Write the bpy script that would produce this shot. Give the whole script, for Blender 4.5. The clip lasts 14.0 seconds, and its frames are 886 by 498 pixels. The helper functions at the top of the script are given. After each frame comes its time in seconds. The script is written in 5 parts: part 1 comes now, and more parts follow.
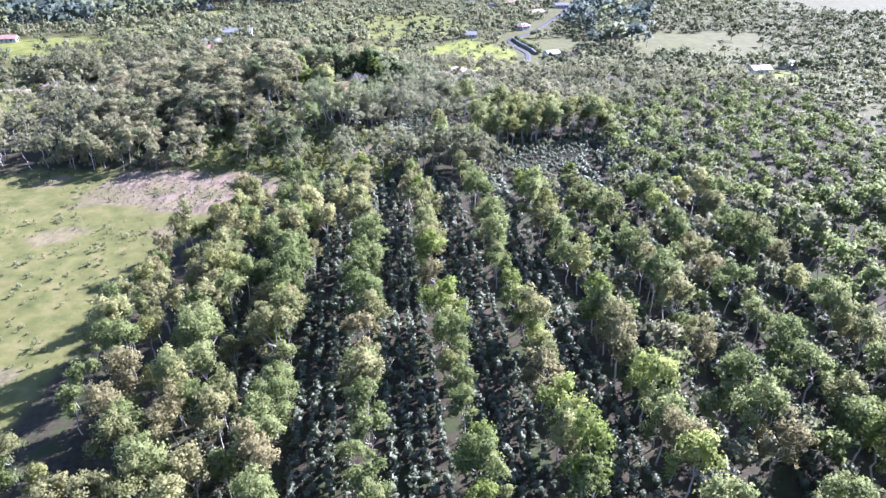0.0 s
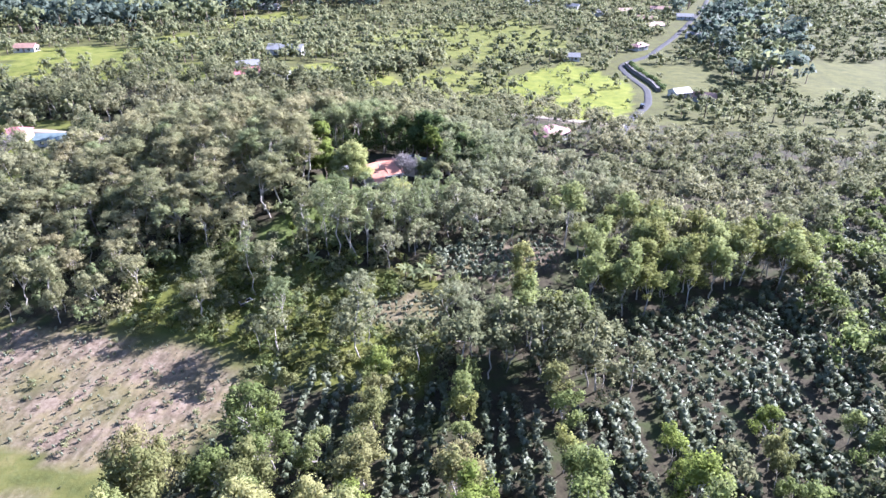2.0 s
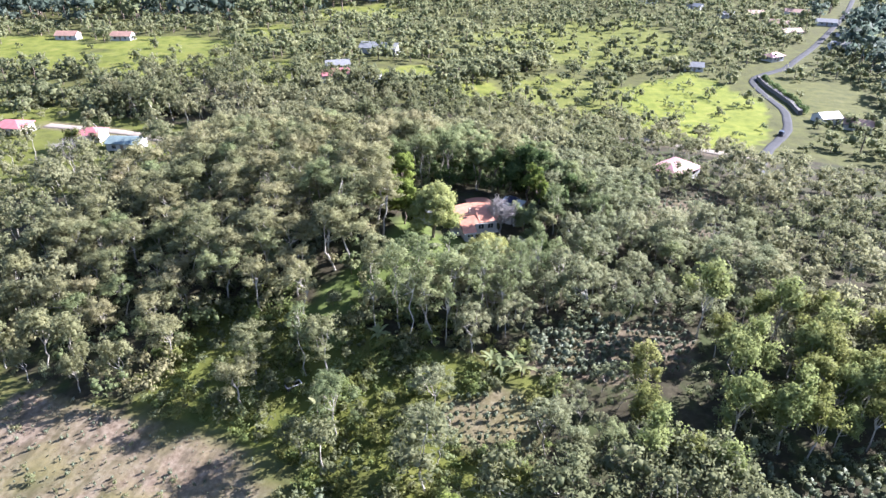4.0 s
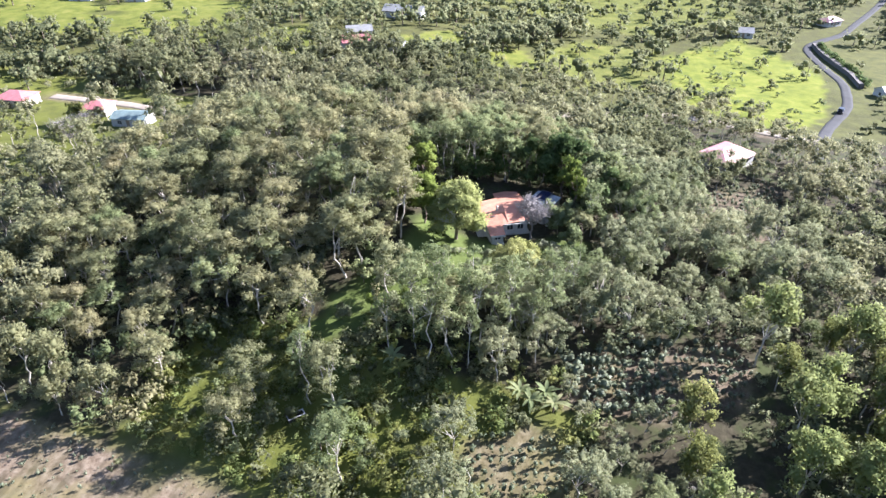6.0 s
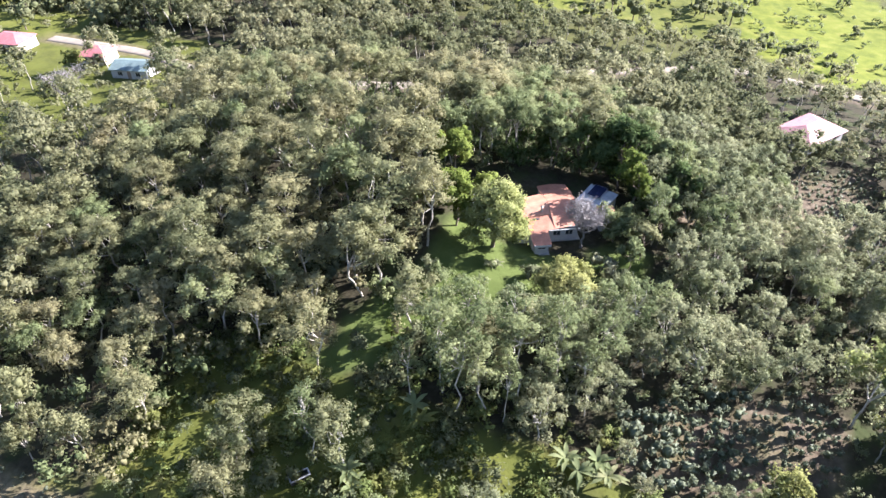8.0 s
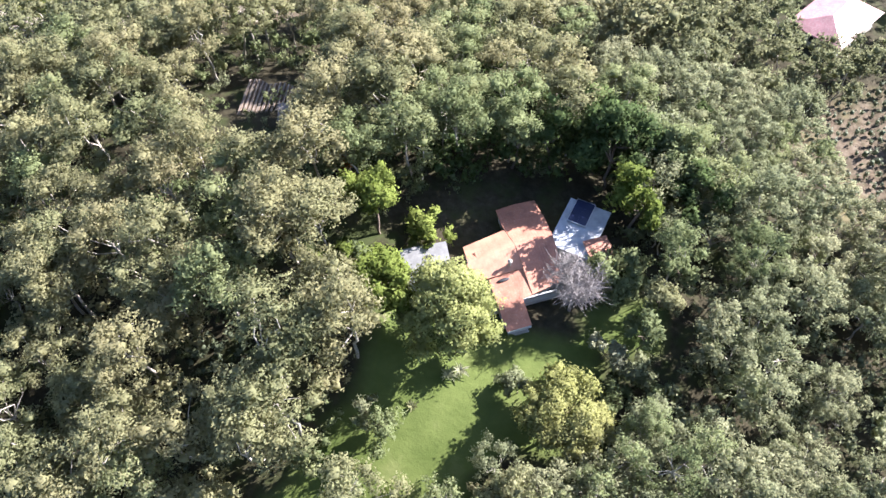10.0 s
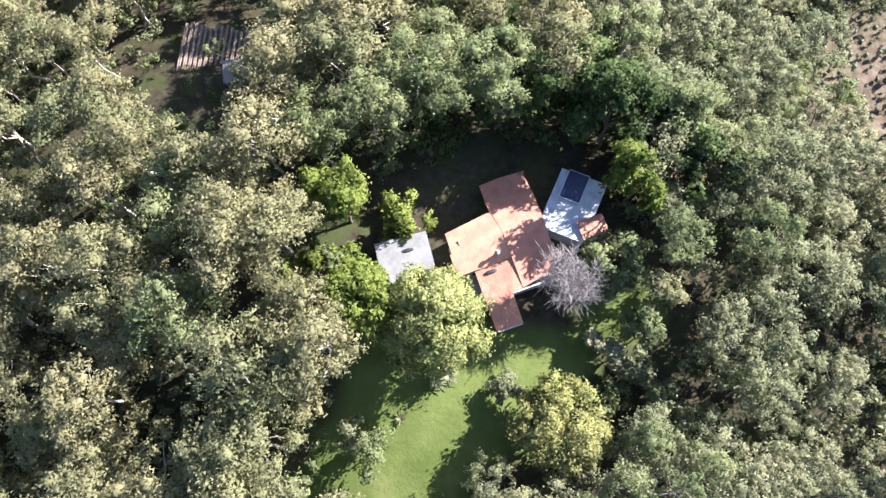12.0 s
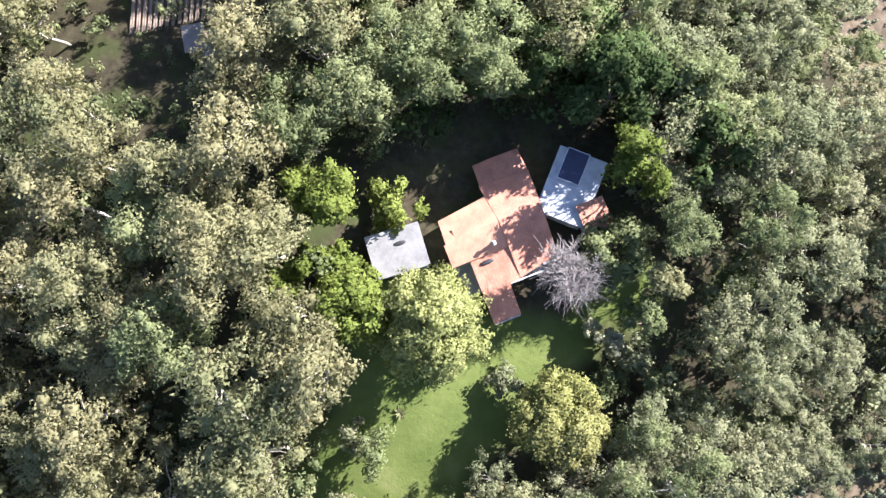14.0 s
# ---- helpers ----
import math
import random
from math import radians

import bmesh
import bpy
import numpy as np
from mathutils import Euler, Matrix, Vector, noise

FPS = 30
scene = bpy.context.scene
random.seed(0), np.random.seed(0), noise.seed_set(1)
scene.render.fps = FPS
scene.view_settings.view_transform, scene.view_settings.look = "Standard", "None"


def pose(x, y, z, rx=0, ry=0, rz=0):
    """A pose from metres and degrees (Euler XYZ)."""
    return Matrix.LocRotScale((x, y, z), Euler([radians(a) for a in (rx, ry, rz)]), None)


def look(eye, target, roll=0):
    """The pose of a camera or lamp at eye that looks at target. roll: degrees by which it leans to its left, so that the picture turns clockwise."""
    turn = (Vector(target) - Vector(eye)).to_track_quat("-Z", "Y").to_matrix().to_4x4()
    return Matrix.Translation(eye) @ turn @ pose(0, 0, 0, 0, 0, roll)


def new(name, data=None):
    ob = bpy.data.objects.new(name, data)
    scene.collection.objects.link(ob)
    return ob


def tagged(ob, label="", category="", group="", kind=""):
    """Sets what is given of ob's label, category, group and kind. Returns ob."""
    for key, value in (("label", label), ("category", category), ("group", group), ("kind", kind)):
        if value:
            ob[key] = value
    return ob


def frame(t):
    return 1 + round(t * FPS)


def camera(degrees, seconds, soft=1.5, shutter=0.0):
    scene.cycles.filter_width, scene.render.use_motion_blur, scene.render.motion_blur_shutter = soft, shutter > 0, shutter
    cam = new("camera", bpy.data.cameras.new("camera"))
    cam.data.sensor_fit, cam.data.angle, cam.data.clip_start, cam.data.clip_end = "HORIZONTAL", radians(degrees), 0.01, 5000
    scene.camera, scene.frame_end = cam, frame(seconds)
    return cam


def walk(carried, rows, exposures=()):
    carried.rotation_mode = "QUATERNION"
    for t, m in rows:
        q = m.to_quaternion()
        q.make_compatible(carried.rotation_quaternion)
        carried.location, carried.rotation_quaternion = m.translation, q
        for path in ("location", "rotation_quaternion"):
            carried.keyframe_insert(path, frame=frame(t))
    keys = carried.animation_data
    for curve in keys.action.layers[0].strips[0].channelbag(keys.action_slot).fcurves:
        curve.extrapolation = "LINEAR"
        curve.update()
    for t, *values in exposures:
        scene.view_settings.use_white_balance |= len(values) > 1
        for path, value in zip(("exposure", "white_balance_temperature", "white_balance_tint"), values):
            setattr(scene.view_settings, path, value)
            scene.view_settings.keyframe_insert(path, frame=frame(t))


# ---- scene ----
cam = camera(68.0, 14.0)
PATH = [
    (0.0, look((-0.44, -0.03, 55.38), (-0.624, 8.800, 50.680), -0.13)),
    (0.5, look((-0.79, 16.64, 55.48), (-0.963, 25.437, 50.732), -0.06)),
    (1.0, look((-1.27, 35.04, 55.71), (-1.431, 43.810, 50.906), 0.08)),
    (1.5, look((-1.65, 54.46, 55.78), (-1.861, 63.206, 50.947), 0.15)),
    (2.0, look((-3.36, 73.12, 55.86), (-4.713, 81.759, 51.014), 0.24)),
    (2.5, look((-6.26, 86.62, 56.10), (-8.649, 95.024, 51.239), 0.19)),
    (3.0, look((-7.48, 90.28, 55.89), (-9.922, 98.669, 51.025), 0.23)),
    (3.2, look((-7.91, 91.46, 55.86), (-10.377, 99.835, 50.983), 0.33)),
    (5.3, look((-11.76, 103.61, 55.68), (-14.511, 111.610, 50.347), 0.11)),
    (5.5, look((-12.05, 104.81, 55.71), (-14.830, 112.764, 50.319), 0.10)),
    (6.0, look((-13.03, 107.73, 55.74), (-15.868, 115.570, 50.223), -0.01)),
    (6.5, look((-14.05, 110.66, 55.75), (-16.937, 118.392, 50.109), -0.09)),
    (7.0, look((-15.12, 113.54, 55.89), (-18.058, 121.160, 50.125), -0.19)),
    (7.2, look((-15.63, 114.85, 55.91), (-18.587, 122.423, 50.081), -0.18)),
    (9.3, look((-27.90, 145.07, 57.13), (-30.664, 150.793, 49.405), -2.24)),
    (9.5, look((-28.78, 148.69, 57.04), (-31.169, 154.394, 49.186), -3.03)),
    (10.0, look((-30.03, 157.64, 56.65), (-31.661, 162.788, 48.232), -5.39)),
    (10.5, look((-31.01, 162.52, 56.87), (-32.387, 166.970, 48.017), -6.37)),
    (11.0, look((-31.48, 165.23, 57.06), (-32.728, 169.242, 47.989), -7.17)),
    (11.5, look((-31.86, 167.71, 57.10), (-33.004, 171.305, 47.844), -8.19)),
    (12.0, look((-32.32, 170.09, 57.07), (-33.353, 173.254, 47.638), -9.04)),
    (12.5, look((-32.92, 172.54, 57.11), (-33.812, 175.250, 47.524), -9.69)),
    (13.0, look((-33.54, 174.94, 57.17), (-34.285, 177.180, 47.452), -10.42)),
    (13.5, look((-34.12, 177.26, 57.17), (-34.736, 179.030, 47.349), -11.56)),
    (14.0, look((-34.62, 179.41, 57.10), (-35.115, 180.685, 47.195), -14.00)),
]
walk(cam, PATH, [(0.0, 2.76, 5200, 38), (3.2, 2.54, 5600, 25), (7.2, 2.48, 5850, 21), (9.5, 2.52, 6000, 21), (14.0, 2.56, 6000, 21)])

# ---- world, sun, exposure ----
SUN_AZ = 50.0      # degrees from +y towards +x
SUN_EL = 31.0
world = bpy.data.worlds.new("sky")
scene.world = world
world.use_nodes = True
wn = world.node_tree
sky = wn.nodes.new("ShaderNodeTexSky")
sky.sky_type = "NISHITA"
sky.sun_disc = False
sky.sun_elevation = radians(SUN_EL)
sky.sun_rotation = radians(SUN_AZ)
sky.air_density, sky.dust_density = 1.0, 0.6
wn.links.new(sky.outputs[0], wn.nodes["Background"].inputs[0])
wn.nodes["Background"].inputs[1].default_value = 0.068
sun_data = bpy.data.lights.new("sun", "SUN")
sun_data.energy, sun_data.angle, sun_data.color = 5.0, radians(0.53), (1.0, 0.95, 0.87)
sun = new("sun", sun_data)
sun_dir = Vector((math.sin(radians(SUN_AZ)) * math.cos(radians(SUN_EL)),
                  math.cos(radians(SUN_AZ)) * math.cos(radians(SUN_EL)), math.sin(radians(SUN_EL))))
sun.matrix_world = look(sun_dir * 400, (0, 0, 0))


# ---- materials ----
def mat(name):
    m = bpy.data.materials.new(name)
    m.use_nodes = True
    nt = m.node_tree
    return m, nt, nt.nodes["Principled BSDF"]


def noise_tex(nt, scale, detail=4.0, coord="Object", rough=0.6):
    tc = nt.nodes.new("ShaderNodeTexCoord")
    n = nt.nodes.new("ShaderNodeTexNoise")
    n.inputs["Scale"].default_value = scale
    n.inputs["Detail"].default_value = detail
    n.inputs["Roughness"].default_value = rough
    nt.links.new(tc.outputs[coord], n.inputs["Vector"])
    return n


def ramp(nt, fac, stops):
    r = nt.nodes.new("ShaderNodeValToRGB")
    e = r.color_ramp.elements
    while len(e) < len(stops):
        e.new(0.5)
    for k, (p, c) in enumerate(stops):
        e[k].position, e[k].color = p, (*c, 1)
    nt.links.new(fac, r.inputs[0])
    return r.outputs[0]


def mix(nt, fac, a, b, mode="MIX"):
    m = nt.nodes.new("ShaderNodeMix")
    m.data_type, m.blend_type = "RGBA", mode
    for sock, v in ((m.inputs[0], fac), (m.inputs[6], a), (m.inputs[7], b)):
        if isinstance(v, (int, float)):
            sock.default_value = v
        elif isinstance(v, tuple):
            sock.default_value = (*v, 1)
        else:
            nt.links.new(v, sock)
    return m.outputs[2]


def bump(nt, bsdf, height, strength, dist):
    b = nt.nodes.new("ShaderNodeBump")
    b.inputs["Strength"].default_value, b.inputs["Distance"].default_value = strength, dist
    nt.links.new(height, b.inputs["Height"])
    nt.links.new(b.outputs[0], bsdf.inputs["Normal"])


def foliage(name, stops, through_light=0.57, patch=0.06, fleck=0.24, tree=0.55, rough=0.6, gloss=0.06):
    """Leaves: colour by leaf clump and by tree, a little light passing through."""
    m, nt, p = mat(name)
    geo = nt.nodes.new("ShaderNodeNewGeometry")
    info = nt.nodes.new("ShaderNodeObjectInfo")
    n = nt.nodes.new("ShaderNodeTexNoise")
    n.inputs["Scale"].default_value, n.inputs["Detail"].default_value = patch, 2.0
    nt.links.new(geo.outputs["Position"], n.inputs["Vector"])
    add = nt.nodes.new("ShaderNodeMath")
    add.operation = "MULTIPLY_ADD"
    nt.links.new(geo.outputs["Random Per Island"], add.inputs[0])
    add.inputs[1].default_value = fleck
    add2 = nt.nodes.new("ShaderNodeMath")
    add2.operation = "MULTIPLY_ADD"
    nt.links.new(info.outputs["Random"], add2.inputs[0])
    add2.inputs[1].default_value = tree
    sub = nt.nodes.new("ShaderNodeMath")
    sub.operation = "MULTIPLY_ADD"
    nt.links.new(n.outputs["Fac"], sub.inputs[0])
    sub.inputs[1].default_value, sub.inputs[2].default_value = 1.1, -0.28 - 0.5 * (tree - 0.35) - 0.5 * (fleck - 0.18)
    nt.links.new(sub.outputs[0], add2.inputs[2])
    nt.links.new(add2.outputs[0], add.inputs[2])
    col = ramp(nt, add.outputs[0], stops)
    nt.links.new(col, p.inputs["Base Color"])
    p.inputs["Roughness"].default_value = rough
    p.inputs["Specular IOR Level"].default_value = gloss
    tr = nt.nodes.new("ShaderNodeBsdfTranslucent")
    nt.links.new(col, tr.inputs["Color"])
    mx = nt.nodes.new("ShaderNodeMixShader")
    mx.inputs[0].default_value = through_light
    nt.links.new(p.outputs[0], mx.inputs[1])
    nt.links.new(tr.outputs[0], mx.inputs[2])
    nt.links.new(mx.outputs[0], nt.nodes["Material Output"].inputs[0])
    return m


M_OLIVE = foliage("leaves_olive", [(0.0, (0.160, 0.182, 0.088)), (0.4, (0.240, 0.246, 0.126)), (0.75, (0.270, 0.258, 0.135)), (1.0, (0.288, 0.260, 0.145))])
M_GREY = foliage("leaves_grey_green", [(0.0, (0.130, 0.155, 0.080)), (0.5, (0.230, 0.252, 0.140)), (1.0, (0.298, 0.298, 0.172))], fleck=0.34)
M_MID = foliage("leaves_mid_green", [(0.0, (0.110, 0.140, 0.062)), (0.5, (0.205, 0.242, 0.112)), (0.85, (0.265, 0.290, 0.140)), (1.0, (0.315, 0.308, 0.165))])
M_BRIGHT = foliage("leaves_bright_green", [(0.0, (0.090, 0.122, 0.028)), (0.5, (0.180, 0.230, 0.052)), (1.0, (0.290, 0.330, 0.095))])
M_YELLOW = foliage("leaves_yellow_green", [(0.0, (0.150, 0.160, 0.045)), (0.5, (0.260, 0.275, 0.092)), (1.0, (0.345, 0.340, 0.150))])
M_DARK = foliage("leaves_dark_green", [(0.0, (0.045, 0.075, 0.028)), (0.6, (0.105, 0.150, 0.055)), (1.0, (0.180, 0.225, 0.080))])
M_MANGO = foliage("leaves_pale_yellow_green", [(0.0, (0.165, 0.192, 0.056)), (0.5, (0.262, 0.295, 0.100)), (1.0, (0.340, 0.362, 0.150))])
M_COFFEE = foliage("leaves_coffee", [(0.0, (0.060, 0.082, 0.042)), (0.5, (0.115, 0.138, 0.080)), (1.0, (0.175, 0.195, 0.130))], 0.4, rough=0.5, gloss=0.15)
M_YGREEN = foliage("leaves_yellowish_green", [(0.0, (0.130, 0.148, 0.042)), (0.5, (0.228, 0.240, 0.082)), (1.0, (0.335, 0.325, 0.130))])
M_FAR = foliage("leaves_far_grey_green", [(0.0, (0.078, 0.102, 0.050)), (0.5, (0.145, 0.168, 0.082)), (1.0, (0.225, 0.232, 0.122))])
M_FARFOREST = foliage("leaves_dark_blue_green", [(0.0, (0.042, 0.065, 0.050)), (0.6, (0.078, 0.108, 0.084)), (1.0, (0.125, 0.155, 0.115))])
M_WOODS = foliage("leaves_woodland", [(0.0, (0.104, 0.124, 0.062)), (0.5, (0.180, 0.192, 0.098)), (1.0, (0.250, 0.246, 0.138))])
M_TAN = foliage("leaves_dry_tan", [(0.0, (0.140, 0.146, 0.066)), (0.5, (0.214, 0.204, 0.092)), (1.0, (0.272, 0.244, 0.116))])
M_RUST = foliage("leaves_rust", [(0.0, (0.18, 0.05, 0.015)), (1.0, (0.36, 0.14, 0.03))])
M_SLOPE = foliage("leaves_slope_olive", [(0.0, (0.105, 0.125, 0.062)), (0.5, (0.180, 0.190, 0.098)), (1.0, (0.240, 0.228, 0.130))])
M_ROWGREEN = foliage("leaves_plantation_green", [(0.0, (0.090, 0.124, 0.038)), (0.5, (0.172, 0.212, 0.072)), (0.85, (0.226, 0.256, 0.096)), (1.0, (0.275, 0.282, 0.118))])
M_ROWOLIVE = foliage("leaves_plantation_olive", [(0.0, (0.122, 0.140, 0.052)), (0.5, (0.205, 0.216, 0.084)), (1.0, (0.266, 0.256, 0.112))])
M_PALE = foliage("leaves_pale", [(0.0, (0.2, 0.23, 0.13)), (1.0, (0.42, 0.42, 0.28))])


def plain(name, color, rough=0.7, spread=0.25, scale=1.5, relief=0.0, metal=0.0, coord="Object"):
    m, nt, p = mat(name)
    n = noise_tex(nt, scale, 5, coord)
    lo = tuple(c * (1 - spread) for c in color)
    hi = tuple(min(1, c * (1 + spread)) for c in color)
    nt.links.new(ramp(nt, n.outputs["Fac"], [(0.3, lo), (0.7, hi)]), p.inputs["Base Color"])
    p.inputs["Roughness"].default_value, p.inputs["Metallic"].default_value = rough, metal
    if relief:
        bump(nt, p, n.outputs["Fac"], 0.6, relief)
    return m


def sheet_metal(name, color, rough, pitch, rust=(0.3, 0.2, 0.12), wear=0.25, tile=False):
    """Ribbed sheet or pantile: ribs run down the slope (local y)."""
    m, nt, p = mat(name)
    tc = nt.nodes.new("ShaderNodeTexCoord")
    wv = nt.nodes.new("ShaderNodeTexWave")
    wv.wave_profile = "SIN"
    wv.bands_direction = "X"
    wv.inputs["Scale"].default_value = 0.314 / pitch
    wv.inputs["Distortion"].default_value = 0.15
    nt.links.new(tc.outputs["Object"], wv.inputs["Vector"])
    n = noise_tex(nt, 0.9, 6)
    n2 = noise_tex(nt, 5.0, 4)
    lo, hi = tuple(c * 0.72 for c in color), tuple(min(1, c * 1.2) for c in color)
    base = ramp(nt, n.outputs["Fac"], [(0.3, lo), (0.68, hi)])
    w = ramp(nt, n2.outputs["Fac"], [(0.52, (0, 0, 0)), (0.75, (wear, wear, wear))])
    nt.links.new(mix(nt, w, base, rust), p.inputs["Base Color"])
    p.inputs["Roughness"].default_value = rough
    bump(nt, p, wv.outputs["Fac"], 0.08, 0.02 if not tile else 0.03)
    return m


M_BARK = plain("bark_pale", (0.33, 0.30, 0.25), 0.9, 0.4, 3.0)
M_BARKD = plain("bark_dark", (0.13, 0.10, 0.075), 0.9, 0.4, 3.0)
M_DEAD = plain("bark_bare_grey", (0.185, 0.168, 0.158), 0.9, 0.25, 2.0)
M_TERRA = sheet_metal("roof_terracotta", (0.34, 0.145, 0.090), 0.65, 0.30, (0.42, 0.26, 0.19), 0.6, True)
# paler copy of the terracotta: sunlight on the slopes put into the colour
M_TERRA_SUNLIT = sheet_metal("roof_terracotta_sunlit", (0.42, 0.205, 0.130), 0.65, 0.30, (0.33, 0.20, 0.125), 0.4, True)
M_WHITEROOF = sheet_metal("roof_white_sheet", (0.17, 0.172, 0.165), 0.45, 0.25, (0.35, 0.34, 0.32), 0.3)
M_ANNEXROOF = sheet_metal("roof_white_painted_sheet", (0.36, 0.38, 0.40), 0.5, 0.25, (0.33, 0.33, 0.33), 0.3)
M_PINKROOF = sheet_metal("roof_pink_sheet", (0.34, 0.165, 0.165), 0.6, 0.25, (0.46, 0.37, 0.36), 0.6)
M_TEALROOF = sheet_metal("roof_teal_sheet", (0.11, 0.155, 0.15), 0.6, 0.25, (0.3, 0.31, 0.3), 0.4)
M_REDROOF = sheet_metal("roof_red_sheet", (0.34, 0.12, 0.12), 0.5, 0.25, (0.45, 0.27, 0.25), 0.4)
M_RUSTROOF = sheet_metal("roof_rusty_sheet", (0.26, 0.15, 0.105), 0.6, 0.25, (0.32, 0.27, 0.23), 0.5)
M_DULLROOF = sheet_metal("roof_dull_sheet", (0.13, 0.115, 0.105), 0.6, 0.25, (0.2, 0.17, 0.14), 0.4)
M_WALL = plain("wall_white_paint", (0.36, 0.36, 0.35), 0.8, 0.08, 0.8)
M_WALLC = plain("wall_cream_paint", (0.60, 0.52, 0.42), 0.8, 0.12, 0.8)
M_CONC = plain("concrete", (0.30, 0.29, 0.27), 0.85, 0.2, 0.7, 0.01)
M_GLASSD = plain("window_dark_glass", (0.03, 0.035, 0.04), 0.12, 0.1, 1.0)
M_FRAME = plain("painted_frame", (0.45, 0.43, 0.40), 0.6, 0.1, 2.0)
M_SOLAR = plain("solar_glass", (0.008, 0.014, 0.05), 0.35, 0.2, 1.0)
M_ALU = plain("aluminium", (0.6, 0.61, 0.62), 0.35, 0.08, 2.0, metal=0.9)
M_WOOD = plain("weathered_wood", (0.20, 0.15, 0.11), 0.85, 0.3, 3.0)
M_BLACK = plain("black_plastic", (0.02, 0.02, 0.022), 0.5, 0.2, 2.0)
M_ROAD = plain("road_asphalt_worn", (0.048, 0.049, 0.050), 0.9, 0.15, 0.25, 0.01)
M_ROAD.node_tree.nodes["Principled BSDF"].inputs["Specular IOR Level"].default_value = 0.1
M_DIRTROAD = plain("road_dirt", (0.20, 0.17, 0.13), 0.95, 0.2, 0.3, 0.03)
M_BED = plain("bed_soil_dry", (0.17, 0.145, 0.12), 0.95, 0.3, 2.0, 0.02)
M_STONE = plain("wall_stone_dark", (0.10, 0.09, 0.08), 0.95, 0.35, 1.2, 0.08)
M_CARD = plain("car_paint_dark", (0.03, 0.03, 0.035), 0.25, 0.04, 1.0)
M_TYRE = plain("rubber", (0.02, 0.02, 0.02), 0.9, 0.1, 3.0)


def ground_material():
    m, nt, p = mat("ground_cover")
    at = nt.nodes.new("ShaderNodeAttribute")
    at.attribute_name = "zone"
    sep = nt.nodes.new("ShaderNodeSeparateColor")
    nt.links.new(at.outputs["Color"], sep.inputs[0])
    big, fine, mid = noise_tex(nt, 0.035, 4), noise_tex(nt, 1.1, 6, rough=0.7), noise_tex(nt, 0.22, 5)
    litter = ramp(nt, fine.outputs["Fac"], [(0.3, (0.017, 0.014, 0.009)), (0.55, (0.036, 0.032, 0.019)), (0.75, (0.063, 0.053, 0.034))])
    litter = mix(nt, ramp(nt, mid.outputs["Fac"], [(0.48, (0, 0, 0)), (0.62, (0.8, 0.8, 0.8))]), litter, (0.029, 0.041, 0.012))
    grass = ramp(nt, mid.outputs["Fac"], [(0.3, (0.042, 0.050, 0.012)), (0.52, (0.082, 0.084, 0.023)), (0.7, (0.130, 0.112, 0.044))])
    grass = mix(nt, ramp(nt, fine.outputs["Fac"], [(0.45, (0, 0, 0)), (0.7, (0.65, 0.65, 0.65))]), grass, (0.075, 0.088, 0.03))
    lawn = ramp(nt, mid.outputs["Fac"], [(0.3, (0.046, 0.068, 0.015)), (0.6, (0.080, 0.105, 0.028)), (0.75, (0.118, 0.134, 0.048))])
    soil = ramp(nt, fine.outputs["Fac"], [(0.32, (0.070, 0.048, 0.033)), (0.5, (0.142, 0.108, 0.076)), (0.7, (0.205, 0.168, 0.124))])
    soil = mix(nt, ramp(nt, mid.outputs["Fac"], [(0.5, (0, 0, 0)), (0.66, (0.7, 0.7, 0.7))]), soil, (0.150, 0.125, 0.062))
    tc = nt.nodes.new("ShaderNodeTexCoord")
    turn = nt.nodes.new("ShaderNodeMapping")
    turn.inputs["Rotation"].default_value, turn.inputs["Scale"].default_value = (0, 0, 0.6), (0.8, 0.24, 1)
    nt.links.new(tc.outputs["Object"], turn.inputs["Vector"])
    # furrows and their shadow lines drawn as dark streaks in the soil colour
    furrow = nt.nodes.new("ShaderNodeTexNoise")
    furrow.inputs["Scale"].default_value, furrow.inputs["Detail"].default_value = 1.0, 4.0
    nt.links.new(turn.outputs[0], furrow.inputs["Vector"])
    soil = mix(nt, ramp(nt, furrow.outputs["Fac"], [(0.46, (0, 0, 0)), (0.64, (0.7, 0.7, 0.7))]), soil, (0.055, 0.045, 0.028))
    c = mix(nt, sep.outputs[0], litter, grass)
    meadow = ramp(nt, mid.outputs["Fac"], [(0.3, (0.066, 0.088, 0.010)), (0.55, (0.120, 0.138, 0.018)), (0.75, (0.165, 0.165, 0.036))])
    c = mix(nt, at.outputs["Alpha"], c, meadow)
    c = mix(nt, sep.outputs[1], c, soil)
    c = mix(nt, sep.outputs[2], c, lawn)
    c = mix(nt, ramp(nt, big.outputs["Fac"], [(0.35, (0, 0, 0)), (0.7, (0.10, 0.10, 0.10))]), c, (0.094, 0.086, 0.047))
    nt.links.new(c, p.inputs["Base Color"])
    p.inputs["Roughness"].default_value = 0.95
    p.inputs["Specular IOR Level"].default_value = 0.1
    bump(nt, p, fine.outputs["Fac"], 0.6, 0.12)
    return m


M_GROUND = ground_material()


# ---- the plan ----
def smooth(a, b, v):
    t = np.clip((v - a) / (b - a), 0, 1)
    return t * t * (3 - 2 * t)


